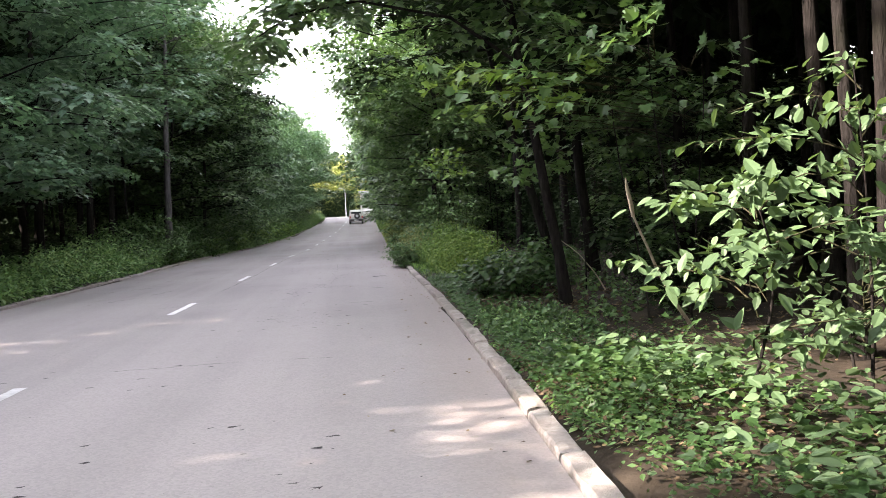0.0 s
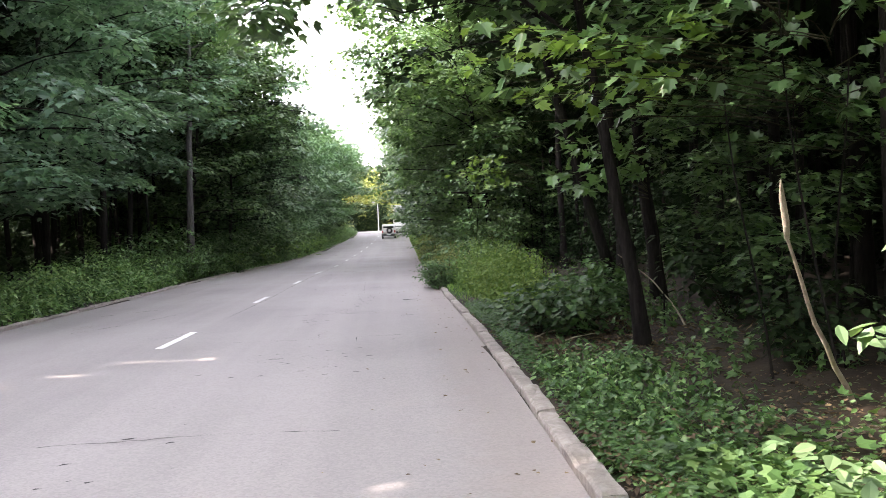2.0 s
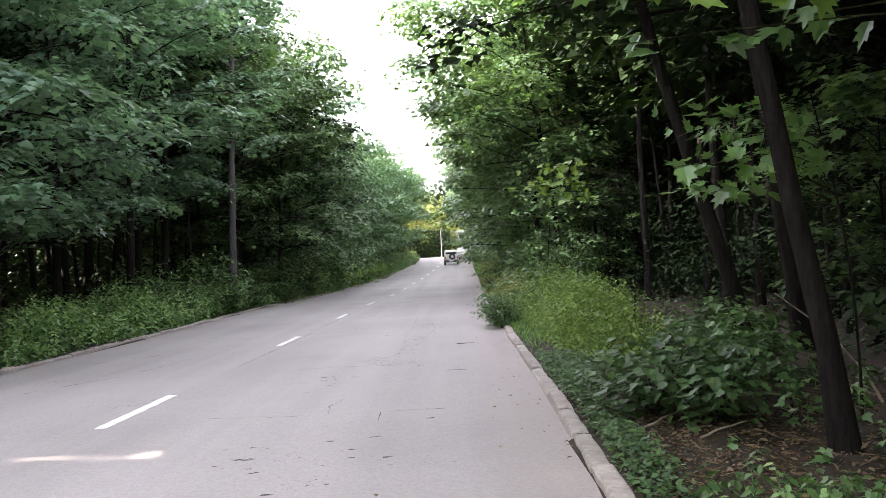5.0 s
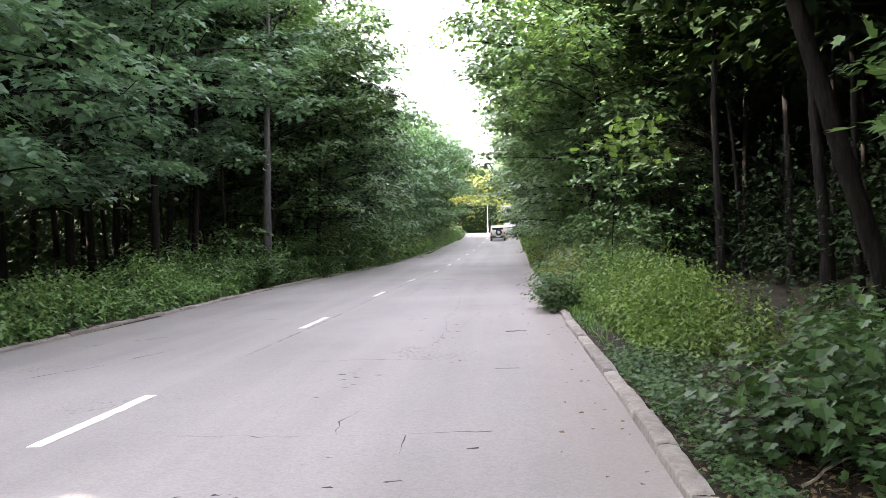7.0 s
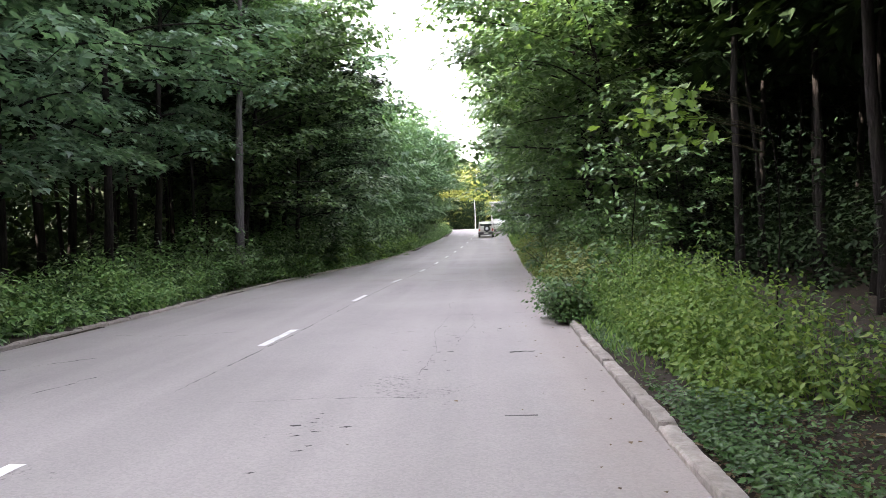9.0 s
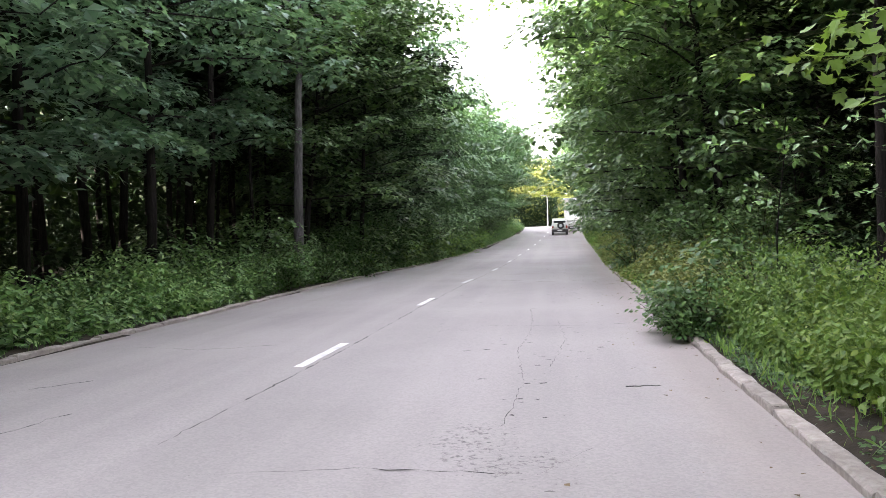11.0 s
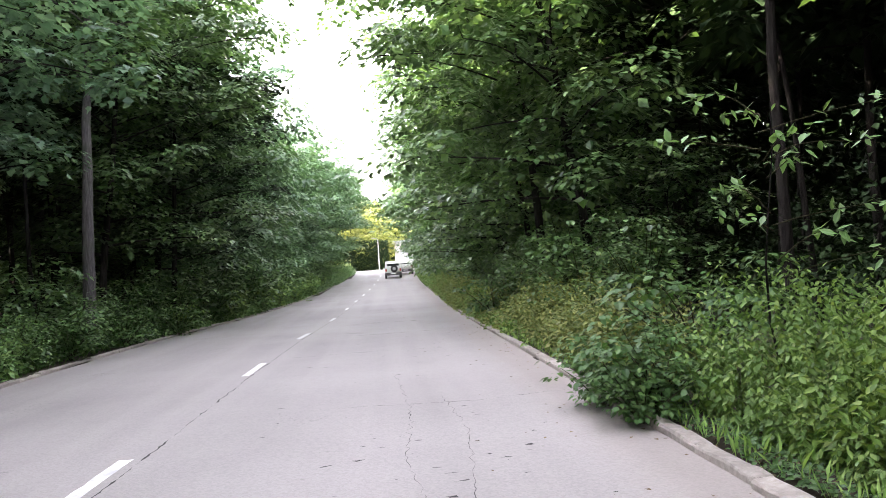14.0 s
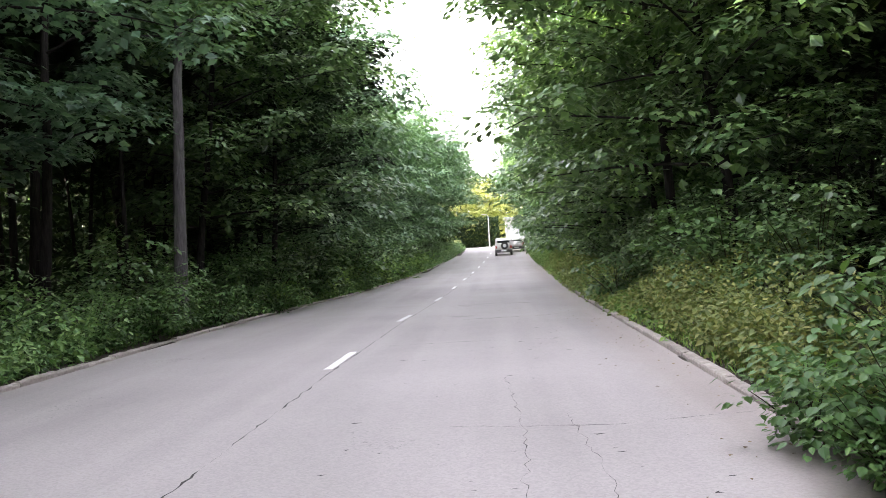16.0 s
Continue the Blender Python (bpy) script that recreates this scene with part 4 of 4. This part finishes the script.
low_cover("leaf_litter", 1, 0.0, 1.8, 8.0, 18.0, 5000, 0.032, 0.03, LEAF_LITTER, "crumbled brown litter on the soil", seed=15, shape=SIMPLE)


def build_shrub(seed, height, reach, shape, leaf_size, per, stems, mat, label, spread=0.32, name="shrub", category="shrub", m=None):
    """A shrub: each stem, and a crown of leaves in flat sprays towards the tips."""
    rng = np.random.default_rng(seed)
    base = thing(name, label, category, m=m)
    cen, siz = [], []
    for i in range(stems):
        az = i * 2.399 + rng.normal(0, 0.3)
        out = rng.uniform(0.2, 1.0)
        h = height * rng.uniform(0.6, 1.05) * (1.1 - 0.35 * out)
        pts = curve_points((0, 0, -0.05), (math.cos(az) * out * reach / height * 0.7, math.sin(az) * out * reach / height * 0.7, 0.9), math.hypot(h, out * reach), (math.cos(az) * 0.6 * out, math.sin(az) * 0.6 * out, -0.35), 6, rng, 0.05)
        v, f = tube(pts, np.linspace(0.014, 0.004, 7) * (0.6 + 0.3 * height), 4)
        part_mesh("stem", mesh_arrays("stem", v, f, TWIG, True), base)
        for s in np.linspace(0.35, 1.0, max(3, int(h / 0.36))):
            q = np.array([np.interp(s * 6, np.arange(7), pts[:, c]) for c in range(3)])
            cen.append(q + rng.normal(0, 0.12 * height ** 0.5, 3))
            siz.append(1.1 * spread * rng.uniform(0.7, 1.2))
    at, aim, up = pads(np.array(cen), np.array(siz), int(1.7 * per), 0.36, rng)
    at[:, 2] = np.maximum(at[:, 2], 0.02)
    v, f = leaves(shape, at, aim, up, leaf_size * rng.uniform(0.6, 1.2, len(at)))
    part_mesh("foliage", mesh_arrays("foliage", v, f, mat), base)
    return base


def at_ground(x, y, turn=0.0):
    return pose(x, y, soil_at(x, y), 0, 0, turn)


# shrub 206 takes the leaf colour that is darkened for shade
shrubs = [
    build_shrub(201, 2.5, 1.3, WIDE, 0.14, 13, 15, LEAF, "leafy maple shrub crowding the kerb", 0.36, m=at_ground(4.6, 33.0)),
    build_shrub(202, 1.5, 1.0, WIDE, 0.12, 14, 14, LEAF_COVER, "dense green shrub spilling over the kerb", 0.30, m=at_ground(2.9, 26.1)),
    build_shrub(203, 2.9, 1.5, WIDE, 0.145, 13, 16, LEAF, "tall leafy shrub under the edge trees", 0.40, m=at_ground(5.4, 36.4)),
    build_shrub(204, 0.8, 0.5, LOBED, 0.105, 12, 10, LEAF_COVER, "low blue-green maple seedling with broad leaves", 0.24, m=at_ground(2.2, 13.6)),
    build_shrub(205, 1.6, 1.3, SIMPLE, 0.15, 12, 16, LEAF_WEED, "rounded pale green shrub at the foot of the trees", 0.34, m=at_ground(float(left_x(57.0)) - 0.7, 57.0)),
    build_shrub(206, 1.5, 1.0, WIDE, 0.15, 12, 13, LEAF_SHADE, "broad-leaved shrub by the trunks, coloured dark for shade", 0.32, m=at_ground(5.2, 14.4)),
    build_shrub(207, 2.3, 1.4, WIDE, 0.15, 13, 14, LEAF, "leafy young linden shrub under the forest edge", 0.42, m=at_ground(-9.2, 36.8)),
]
for ob in shrubs:
    ob["group"] = "shrubs of the verge"
for k, x, y, s in ((1, 1.55, 24.2, 0.55), (1, 1.45, 25.2, 0.6), (4, -8.9, 45.6, 0.6), (4, -8.9, 51.5, 0.85), (4, -8.7, 61.5, 1.0), (4, -8.7, 67.5, 1.05), (4, -8.7, 74.0, 1.1), (1, 1.8, 24.5, 0.68), (3, 3.7, 15.6, 1.1), (1, 3.4, 28.4, 0.9), (3, 2.65, 13.1, 0.9), (3, 3.1, 14.4, 1.0), (1, 3.3, 32.4, 1.0), (0, 3.9, 35.2, 1.0), (2, 4.3, 38.0, 1.0), (0, 3.6, 40.6, 0.95), (1, 2.5, 40.5, 1.1),
                   (2, 4.7, 42.8, 1.05), (0, 4.4, 46.0, 1.1), (2, 4.7, 50.0, 1.1), (0, 4.6, 54.0, 1.1), (2, 4.9, 59.0, 1.1), (0, 4.9, 64, 1.1), (2, 5.0, 70, 1.1), (0, 5.0, 77, 1.1), (2, 5.2, 85, 1.1),
                   (5, 3.9, 9.9, 0.6), (3, 4.1, 17.2, 0.8), (3, 4.4, 18.4, 0.9),
                   (0, -9.0, 44.6, 0.9), (1, -8.6, 50.0, 1.3), (2, -9.2, 53.0, 0.9), (1, -8.6, 56.5, 1.4), (0, -9.2, 60, 1.0), (1, -8.8, 66.5, 1.5), (2, -9.4, 71, 1.0), (0, -9.2, 78, 1.0), (2, -9.0, 86, 1.0), (0, -9.0, 95, 1.0), (1, -9.3, 41.5, 1.1), (1, -9.6, 34.0, 0.9), (6, -9.5, 32.0, 0.8), (6, -9.7, 40.8, 0.9), (6, -9.4, 44.2, 0.85), (6, -9.6, 48.4, 1.0), (6, -9.2, 54.0, 1.2), (6, -9.2, 60.0, 1.25), (6, -9.0, 46.5, 1.1), (6, -8.9, 50.5, 1.25), (6, -8.9, 57.0, 1.3), (6, -8.9, 63.5, 1.3), (6, -8.9, 69.0, 1.3), (6, -8.1, 37.3, 0.6), (1, -8.4, 34.6, 0.8), (1, -7.85, 35.7, 0.8), (6, -8.1, 33.4, 0.5), (1, -7.9, 39.6, 0.85), (1, -8.0, 44.0, 0.9), (3, -9.4, 29.0, 1.3), (3, -9.6, 24.0, 1.3)):
    place(shrubs[k], left_x(y) - (0.45 if k == 4 else 0.9) + (x + 8.9) if x < 0 and y > 42 else x, y, RT.uniform(0, 360), s)


def leaf_object_mesh(name, shape, size, mat):
    v, f = shape
    return mesh_arrays(name, v * size, f, mat)


# The lime kind puts light from behind into the maple leaf colour.
BIG_LEAF = {"green": [leaf_object_mesh("leaf", LOBED, s, LEAF) for s in (0.10, 0.135, 0.17)],
            "sunny": [leaf_object_mesh("leaf", ELDER, s, LEAF_PALE) for s in (0.075, 0.105, 0.14)],
            "spray": [leaf_object_mesh("leaf", LOBED, s, LEAF_HERB) for s in (0.10, 0.135, 0.17)],
            "lime": [leaf_object_mesh("leaf", LOBED, s, LEAF_LIME) for s in (0.11, 0.14, 0.17)],
            "ash": [leaf_object_mesh("leaf", OVAL, s, LEAF_HERB) for s in (0.09, 0.115, 0.135)]}


def maple_sapling(x, y, boughs, leaf_kind, per, label, seed, stem_top, droop=0.35):
    """A young tree whose large leaves can be told apart: stem, each bough, each leaf. boughs: end places relative to the foot."""
    rng = np.random.default_rng(seed)
    base = thing("sapling", label, "sapling", m=at_ground(x, y))
    top = np.array(stem_top, float)
    sp = np.array([top * s + np.array([0.11 * math.sin(4 * s + seed), 0.08 * math.sin(5 * s), 0]) for s in np.linspace(-0.03, 1, 7)])
    v, f = tube(sp, np.linspace(0.013, 0.005, 7), 6)
    part_mesh("stem", mesh_arrays("stem", v, f, BARK, True), base)
    for end in boughs:
        end = np.array(end, float)
        z0 = max(0.1, min(end[2] - 0.15, top[2] * 0.98))
        s0 = z0 / top[2]
        a = top * s0
        midp = (a + end) / 2 + np.array([rng.normal(0, 0.14), rng.normal(0, 0.14), rng.uniform(0.05, 0.35)])
        pts = np.array([(1 - s) ** 2 * a + 2 * s * (1 - s) * midp + s * s * end for s in np.linspace(0, 1, 6)])
        v, f = tube(pts, np.linspace(0.0065, 0.002, 6), 4)
        part_mesh("bough", mesh_arrays("bough", v, f, TWIG, True), base)
        for _ in range(per):
            s = rng.uniform(0.45, 1.0)
            q = (1 - s) ** 2 * a + 2 * s * (1 - s) * midp + s * s * end + rng.normal(0, 1, 3) * np.array([0.10, 0.10, 0.03])
            out = (end - a) / (np.linalg.norm(end - a) + 1e-6)
            aim = Vector(out * 0.6 + rng.normal(0, 0.7, 3) + np.array([0, 0, -droop])).normalized()
            up = Vector((rng.normal(-0.2, 0.25), rng.normal(-0.2, 0.25), 1.0)).normalized()
            side = aim.cross(up).normalized()
            face = side.cross(aim)
            ob = new("leaf", BIG_LEAF[leaf_kind][int(rng.integers(3))])
            ob.parent = base
            mm = Matrix((side, aim, face)).transposed().to_4x4()
            mm.translation = Vector(q)
            ob.matrix_basis = mm
    return base


R5 = np.random.default_rng(77)
maple_sapling(4.1, 6.6, [(R5.uniform(-0.5, 0.7), R5.uniform(-0.8, 0.8), R5.uniform(0.3, 1.2)) for _ in range(16)], "sunny", 24, "bushy young maple with pale leaves behind the kerb", 300, (0.0, 0.05, 1.1))
maple_sapling(2.42, 5.15, [(R5.uniform(-0.75, 0.7), R5.uniform(-0.8, 0.8), R5.uniform(0.35, 1.4)) for _ in range(22)], "sunny", 26, "sunlit young maple with large pale leaves by the kerb", 301, (0.05, 0.05, 1.25))
maple_sapling(3.4, 5.6, [(R5.uniform(-0.9, 0.6), R5.uniform(-0.6, 0.6), R5.uniform(0.7, 2.2)) for _ in range(16)], "sunny", 25, "sunlit maple sapling with bright lobed leaves", 302, (0.1, 0.1, 2.2))
maple_sapling(3.7, 9.2, [(R5.uniform(-2.7, -0.6), R5.uniform(-1.0, 1.4), R5.uniform(2.2, 3.5)) for _ in range(28)], "green", 13, "maple sapling stretching leafy boughs over the verge", 303, (-0.2, 0.1, 3.3), 0.5)
maple_sapling(2.7, 23.6, [(R5.uniform(-0.8, 0.4) + 1.5 * (n % 3 == 0), R5.uniform(-0.6, 0.6), z) for n, z in enumerate((1.35, 1.5, 1.75, 1.8, 1.9, 2.2, 2.3, 2.35, 2.45, 2.6, 2.7, 2.75))], "ash", 16, "ash sapling with pale pointed leaflets by the kerb", 305, (-0.15, 0.1, 2.7), 0.25)
maple_sapling(3.75, 20.7, [(R5.uniform(-2.0, -0.8), R5.uniform(-0.5, 0.5), R5.uniform(2.45, 3.05)) for _ in range(10)], "lime", 13, "maple sapling over the verge, its lime leaves coloured as if backlit", 307, (-0.2, 0.0, 2.9), 0.4)
maple_sapling(3.7, 13.0, [(R5.uniform(-1.65, -0.3), R5.uniform(-0.7, 0.7), R5.uniform(1.75, 2.45)) for _ in range(13)], "spray", 16, "shaded maple sapling with wide layered leaves", 308, (-0.2, 0.0, 2.6), 0.4)
maple_sapling(3.4, 9.7, [(R5.uniform(-2.7, -0.4), R5.uniform(-0.7, 0.7), R5.uniform(2.5, 3.0)) for _ in range(16)], "lime", 12, "maple sapling high over the verge, its lime leaves coloured as if lit", 309, (-0.2, 0.0, 2.8), 0.4)
maple_sapling(4.2, 9.6, [(R5.uniform(-1.3, 0.6), R5.uniform(-0.9, 0.9), R5.uniform(1.9, 3.2)) for _ in range(15)], "green", 11, "shaded maple sapling among the trunks", 306, (-0.1, 0.1, 3.2), 0.5)


# ---- fallen wood and litter ----
def stick(points, r, mat, label, name="fallen_branch"):
    base = thing(name, label, "branch")
    pts = np.array(points, float)
    s = np.linspace(0, 1, 9)
    fine = np.column_stack([np.interp(s * (len(pts) - 1), np.arange(len(pts)), pts[:, c]) for c in range(3)])
    fine += np.random.default_rng(len(label)).normal(0, r * 0.35, fine.shape)
    v, f = tube(fine, np.linspace(r, r * 0.45, 9), 7)
    part_mesh("wood", mesh_arrays("wood", v, f, mat, True), base)
    return base


dead = stick([(3.55, 8.6, soil_at(3.55, 8.6)), (3.0, 8.1, 0.75), (2.6, 7.65, 1.33)], 0.022, BARK_PALE, "dead branch with a bare pale tip propped among the plants")
v, f = tube(np.array([(2.6, 7.65, 1.32), (2.56, 7.58, 1.42), (2.50, 7.50, 1.56), (2.47, 7.45, 1.66)]), [0.017, 0.021, 0.018, 0.005], 7)
part_mesh("bare_tip", mesh_arrays("bare_tip", v, f, BARK_PALE, True), dead, "pale peeled tip")
stick([(4.25, 13.7, soil_at(4.25, 13.7)), (4.1, 13.7, 0.34), (3.8, 13.7, 0.72), (3.34, 13.7, 1.08)], 0.014, BARK_PALE, "thin pale bent dead branch in the undergrowth")
for x0, y0, x1, y1, lab in ((2.3, 12.6, 2.8, 13.0, "thin dry twig on bare soil"), (2.0, 13.1, 2.5, 13.6, "thin dry twig lying by the verge"), (2.6, 7.4, 3.4, 7.9, "dry fallen branch under the leaves")):
    stick([(x0, y0, soil_at(x0, y0) + 0.02), ((x0 + x1) / 2, (y0 + y1) / 2, soil_at(x0, y0) + 0.05), (x1, y1, soil_at(x1, y1) + 0.02)], 0.010, BARK_PALE, lab, "fallen_twig")


def road_litter():
    """Small leaves and bits of twig on the asphalt by the kerb."""
    rng = np.random.default_rng(9)
    n = 200
    y = rng.uniform(3, 40, n)
    x = right_x(y) - rng.gamma(1.3, 0.35, n)
    at = np.column_stack([x, y, road_z(y) + 0.008])
    a = rng.random(n) * 6.28
    v, f = leaves(SIMPLE, at, np.column_stack([np.cos(a), np.sin(a), rng.normal(0, 0.1, n)]), np.column_stack([rng.normal(0, 0.15, n), rng.normal(0, 0.15, n), np.ones(n)]), rng.uniform(0.02, 0.06, n))
    tagged(new("road_litter", mesh_arrays("road_litter", v, f, LEAF_LITTER)), "small dry leaves scattered on the asphalt", "litter", kind="stuff")


road_litter()
stick([(0.50, 21.1, 0.010), (0.66, 21.14, 0.013), (0.82, 21.15, 0.010)], 0.006, BARK_GREY, "thin grey twig lying on the asphalt", "fallen_twig")


# ---- far end of the road ----
def wheel(parent, x, y, z, r, w):
    bm = bmesh.new()
    bmesh.ops.create_cone(bm, cap_ends=True, segments=24, radius1=r, radius2=r, depth=w, matrix=pose(x, y, z, 0, 90, 0))
    edges = [e for e in bm.edges if len(e.link_faces) == 2 and abs(e.calc_face_angle()) > 1]
    bmesh.ops.bevel(bm, geom=edges, offset=0.03, segments=2, affect="EDGES")
    wh = part("wheel", bm, RUBBER, parent, "black tyre")
    bm = bmesh.new()
    bmesh.ops.create_cone(bm, cap_ends=True, segments=20, radius1=r * 0.6, radius2=r * 0.55, depth=w + 0.02, matrix=pose(x, y, z, 0, 90, 0))
    part("rim", bm, RIM, wh, "grey metal rim")


def car(x, y, label, body, length=4.0, width=1.72, height=1.75, spare=True, turn=0.0):
    """A boxy car seen from behind, with wheels, glass, lamps and bumpers. Rear at local y = 0, nose towards +y."""
    base = thing("car", label, "car", "cars parked at the end of the road", m=pose(x, y, float(road_z(y)), 0, 0, turn))
    w = width / 2
    prof = [(0.02, 0.42), (0.0, 0.95), (0.12, height - 0.12), (0.32, height), (length * 0.55, height), (length * 0.7, 1.05), (length * 0.98, 0.92), (length, 0.42)]
    bm = bmesh.new()
    rows = []
    for yy, zz in prof:
        tuck = 0.0 if zz < 1.0 else 0.12 * (zz - 1.0) / (height - 1.0)
        rows.append([bm.verts.new((-w + tuck, yy, zz)), bm.verts.new((w - tuck, yy, zz))])
    for a, b in zip(rows, rows[1:] + rows[:1]):
        bm.faces.new((a[0], a[1], b[1], b[0]))
    bm.faces.new([r[0] for r in rows])
    bm.faces.new([r[1] for r in rows][::-1])
    bmesh.ops.recalc_face_normals(bm, faces=bm.faces)
    bmesh.ops.bevel(bm, geom=list(bm.edges), offset=0.05, segments=2, affect="EDGES")
    part("body", bm, body, base, smooth=True)
    bm = bmesh.new()
    box(bm, -w + 0.24, w - 0.24, 0.02, 0.07, 1.14, height - 0.26, 0.02)
    bmesh.ops.transform(bm, matrix=Matrix.Translation((0, 0.035, 0)) @ Matrix.Shear("XY", 4, (0, 0)), verts=bm.verts)
    part("rear_window", bm, CAR_GLASS, base, "dark rear window")
    for s in (-1, 1):
        bm = bmesh.new()
        box(bm, s * (w - 0.07) - 0.02, s * (w - 0.07) + 0.02, 0.45, length * 0.58, 1.12, height - 0.18, 0.015)
        part("side_window", bm, CAR_GLASS, base, "dark side window")
        bm = bmesh.new()
        box(bm, s * (w - 0.14) - 0.08, s * (w - 0.14) + 0.08, -0.03, 0.04, 0.72, 0.98, 0.015)
        part("tail_lamp", bm, CAR_RED, base, "red tail lamp")
        for yy in (0.75, length - 0.8):
            wheel(base, s * (w - 0.12), yy, 0.34, 0.34, 0.2)
    bm = bmesh.new()
    box(bm, -w + 0.02, w - 0.02, -0.12, 0.1, 0.32, 0.60, 0.03)
    part("bumper", bm, CAR_DARK, base, "dark rear bumper")
    bm = bmesh.new()
    box(bm, -0.26, 0.26, -0.135, -0.118, 0.44, 0.55, 0.004)
    part("plate", bm, WALL_WHITE, base, "pale plate")
    if spare:
        bm = bmesh.new()
        bmesh.ops.create_cone(bm, cap_ends=True, segments=28, radius1=0.36, radius2=0.36, depth=0.2, matrix=pose(0.1, -0.1, 0.98, 90, 0, 0))
        bmesh.ops.bevel(bm, geom=[e for e in bm.edges if abs(e.calc_face_angle(0)) > 1], offset=0.04, segments=2, affect="EDGES")
        sp = part("spare_wheel", bm, RUBBER, base, "spare wheel on the rear door")
        bm = bmesh.new()
        bmesh.ops.create_cone(bm, cap_ends=True, segments=20, radius1=0.17, radius2=0.17, depth=0.22, matrix=pose(0.1, -0.1, 0.98, 90, 0, 0))
        part("rim", bm, RIM, sp, "grey metal rim")
    return base


car(0.30, 97.0, "pale off-road car with a spare wheel, parked by the kerb", CAR_WHITE)
car(1.75, 103.5, "white parked car beside the verge", CAR_WHITE, 4.2, 1.7, 1.5, False)


def street_lamp(x, y):
    base = thing("street_lamp", "grey steel lamp post near the cross road", "lamp post", m=at_ground(x, y))
    v, f = tube(np.array([(0, 0, -0.2), (0, 0, 2.2), (0, 0, 4.2)]), [0.075, 0.065, 0.05], 10)
    part_mesh("pole", mesh_arrays("pole", v, f, METAL_GREY, True), base)
    v, f = tube(np.array([(0, 0, 4.1), (-0.15, 0, 4.4), (-0.5, 0, 4.5)]), [0.05, 0.045, 0.04], 8)
    part_mesh("arm", mesh_arrays("arm", v, f, METAL_GREY, True), base)
    bm = bmesh.new()
    box(bm, -0.95, -0.45, -0.12, 0.12, 4.44, 4.56, 0.04)
    part("lamp_head", bm, METAL_GREY, base)


street_lamp(-1.2, 126.5)


def marker_post(x, y):
    base = thing("marker_post", "short pale wooden post at the forest edge", "post", m=at_ground(x, y))
    v, f = tube(np.array([(0, 0, -0.2), (0.01, 0, 0.8), (0.03, 0, 1.7), (0.03, 0, 1.72)]), [0.07, 0.065, 0.06, 0.03], 10)
    part_mesh("post", mesh_arrays("post", v, f, BARK_PALE, True), base)


marker_post(-7.9, 73.0)


def far_house(x, y):
    base = thing("house", "low white building in full sun at the road end", "house", m=at_ground(x, y))
    bm = bmesh.new()
    box(bm, -4, 4, -3, 3, -0.3, 3.6)
    wall = part("wall", bm, WALL_WHITE, base, "white rendered wall")
    bm = bmesh.new()
    box(bm, -4.3, 4.3, -3.3, 3.3, 3.6, 3.9, 0.03)
    part("roof", bm, METAL_GREY, base, "flat grey roof")
    for wx in (2.4,):
        bm = bmesh.new()
        box(bm, wx - 0.5, wx + 0.5, -3.06, -2.98, 1.1, 2.4, 0.01)
        part("window", bm, CAR_GLASS, wall, "dark window")


far_house(5.2, 133.0)


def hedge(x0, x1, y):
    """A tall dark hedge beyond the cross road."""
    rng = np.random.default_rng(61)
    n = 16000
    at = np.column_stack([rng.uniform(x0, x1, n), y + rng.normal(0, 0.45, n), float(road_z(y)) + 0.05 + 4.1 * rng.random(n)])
    # The hedge's shade is put into its leaf colour.
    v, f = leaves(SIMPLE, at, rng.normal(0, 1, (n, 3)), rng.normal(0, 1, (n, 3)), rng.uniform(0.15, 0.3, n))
    tagged(new("hedge", mesh_arrays("hedge", v, f, LEAF_SHADE)), "tall dark hedge in shade beyond the cross road", "hedge", kind="stuff")


hedge(-16, 0.2, 127.8)
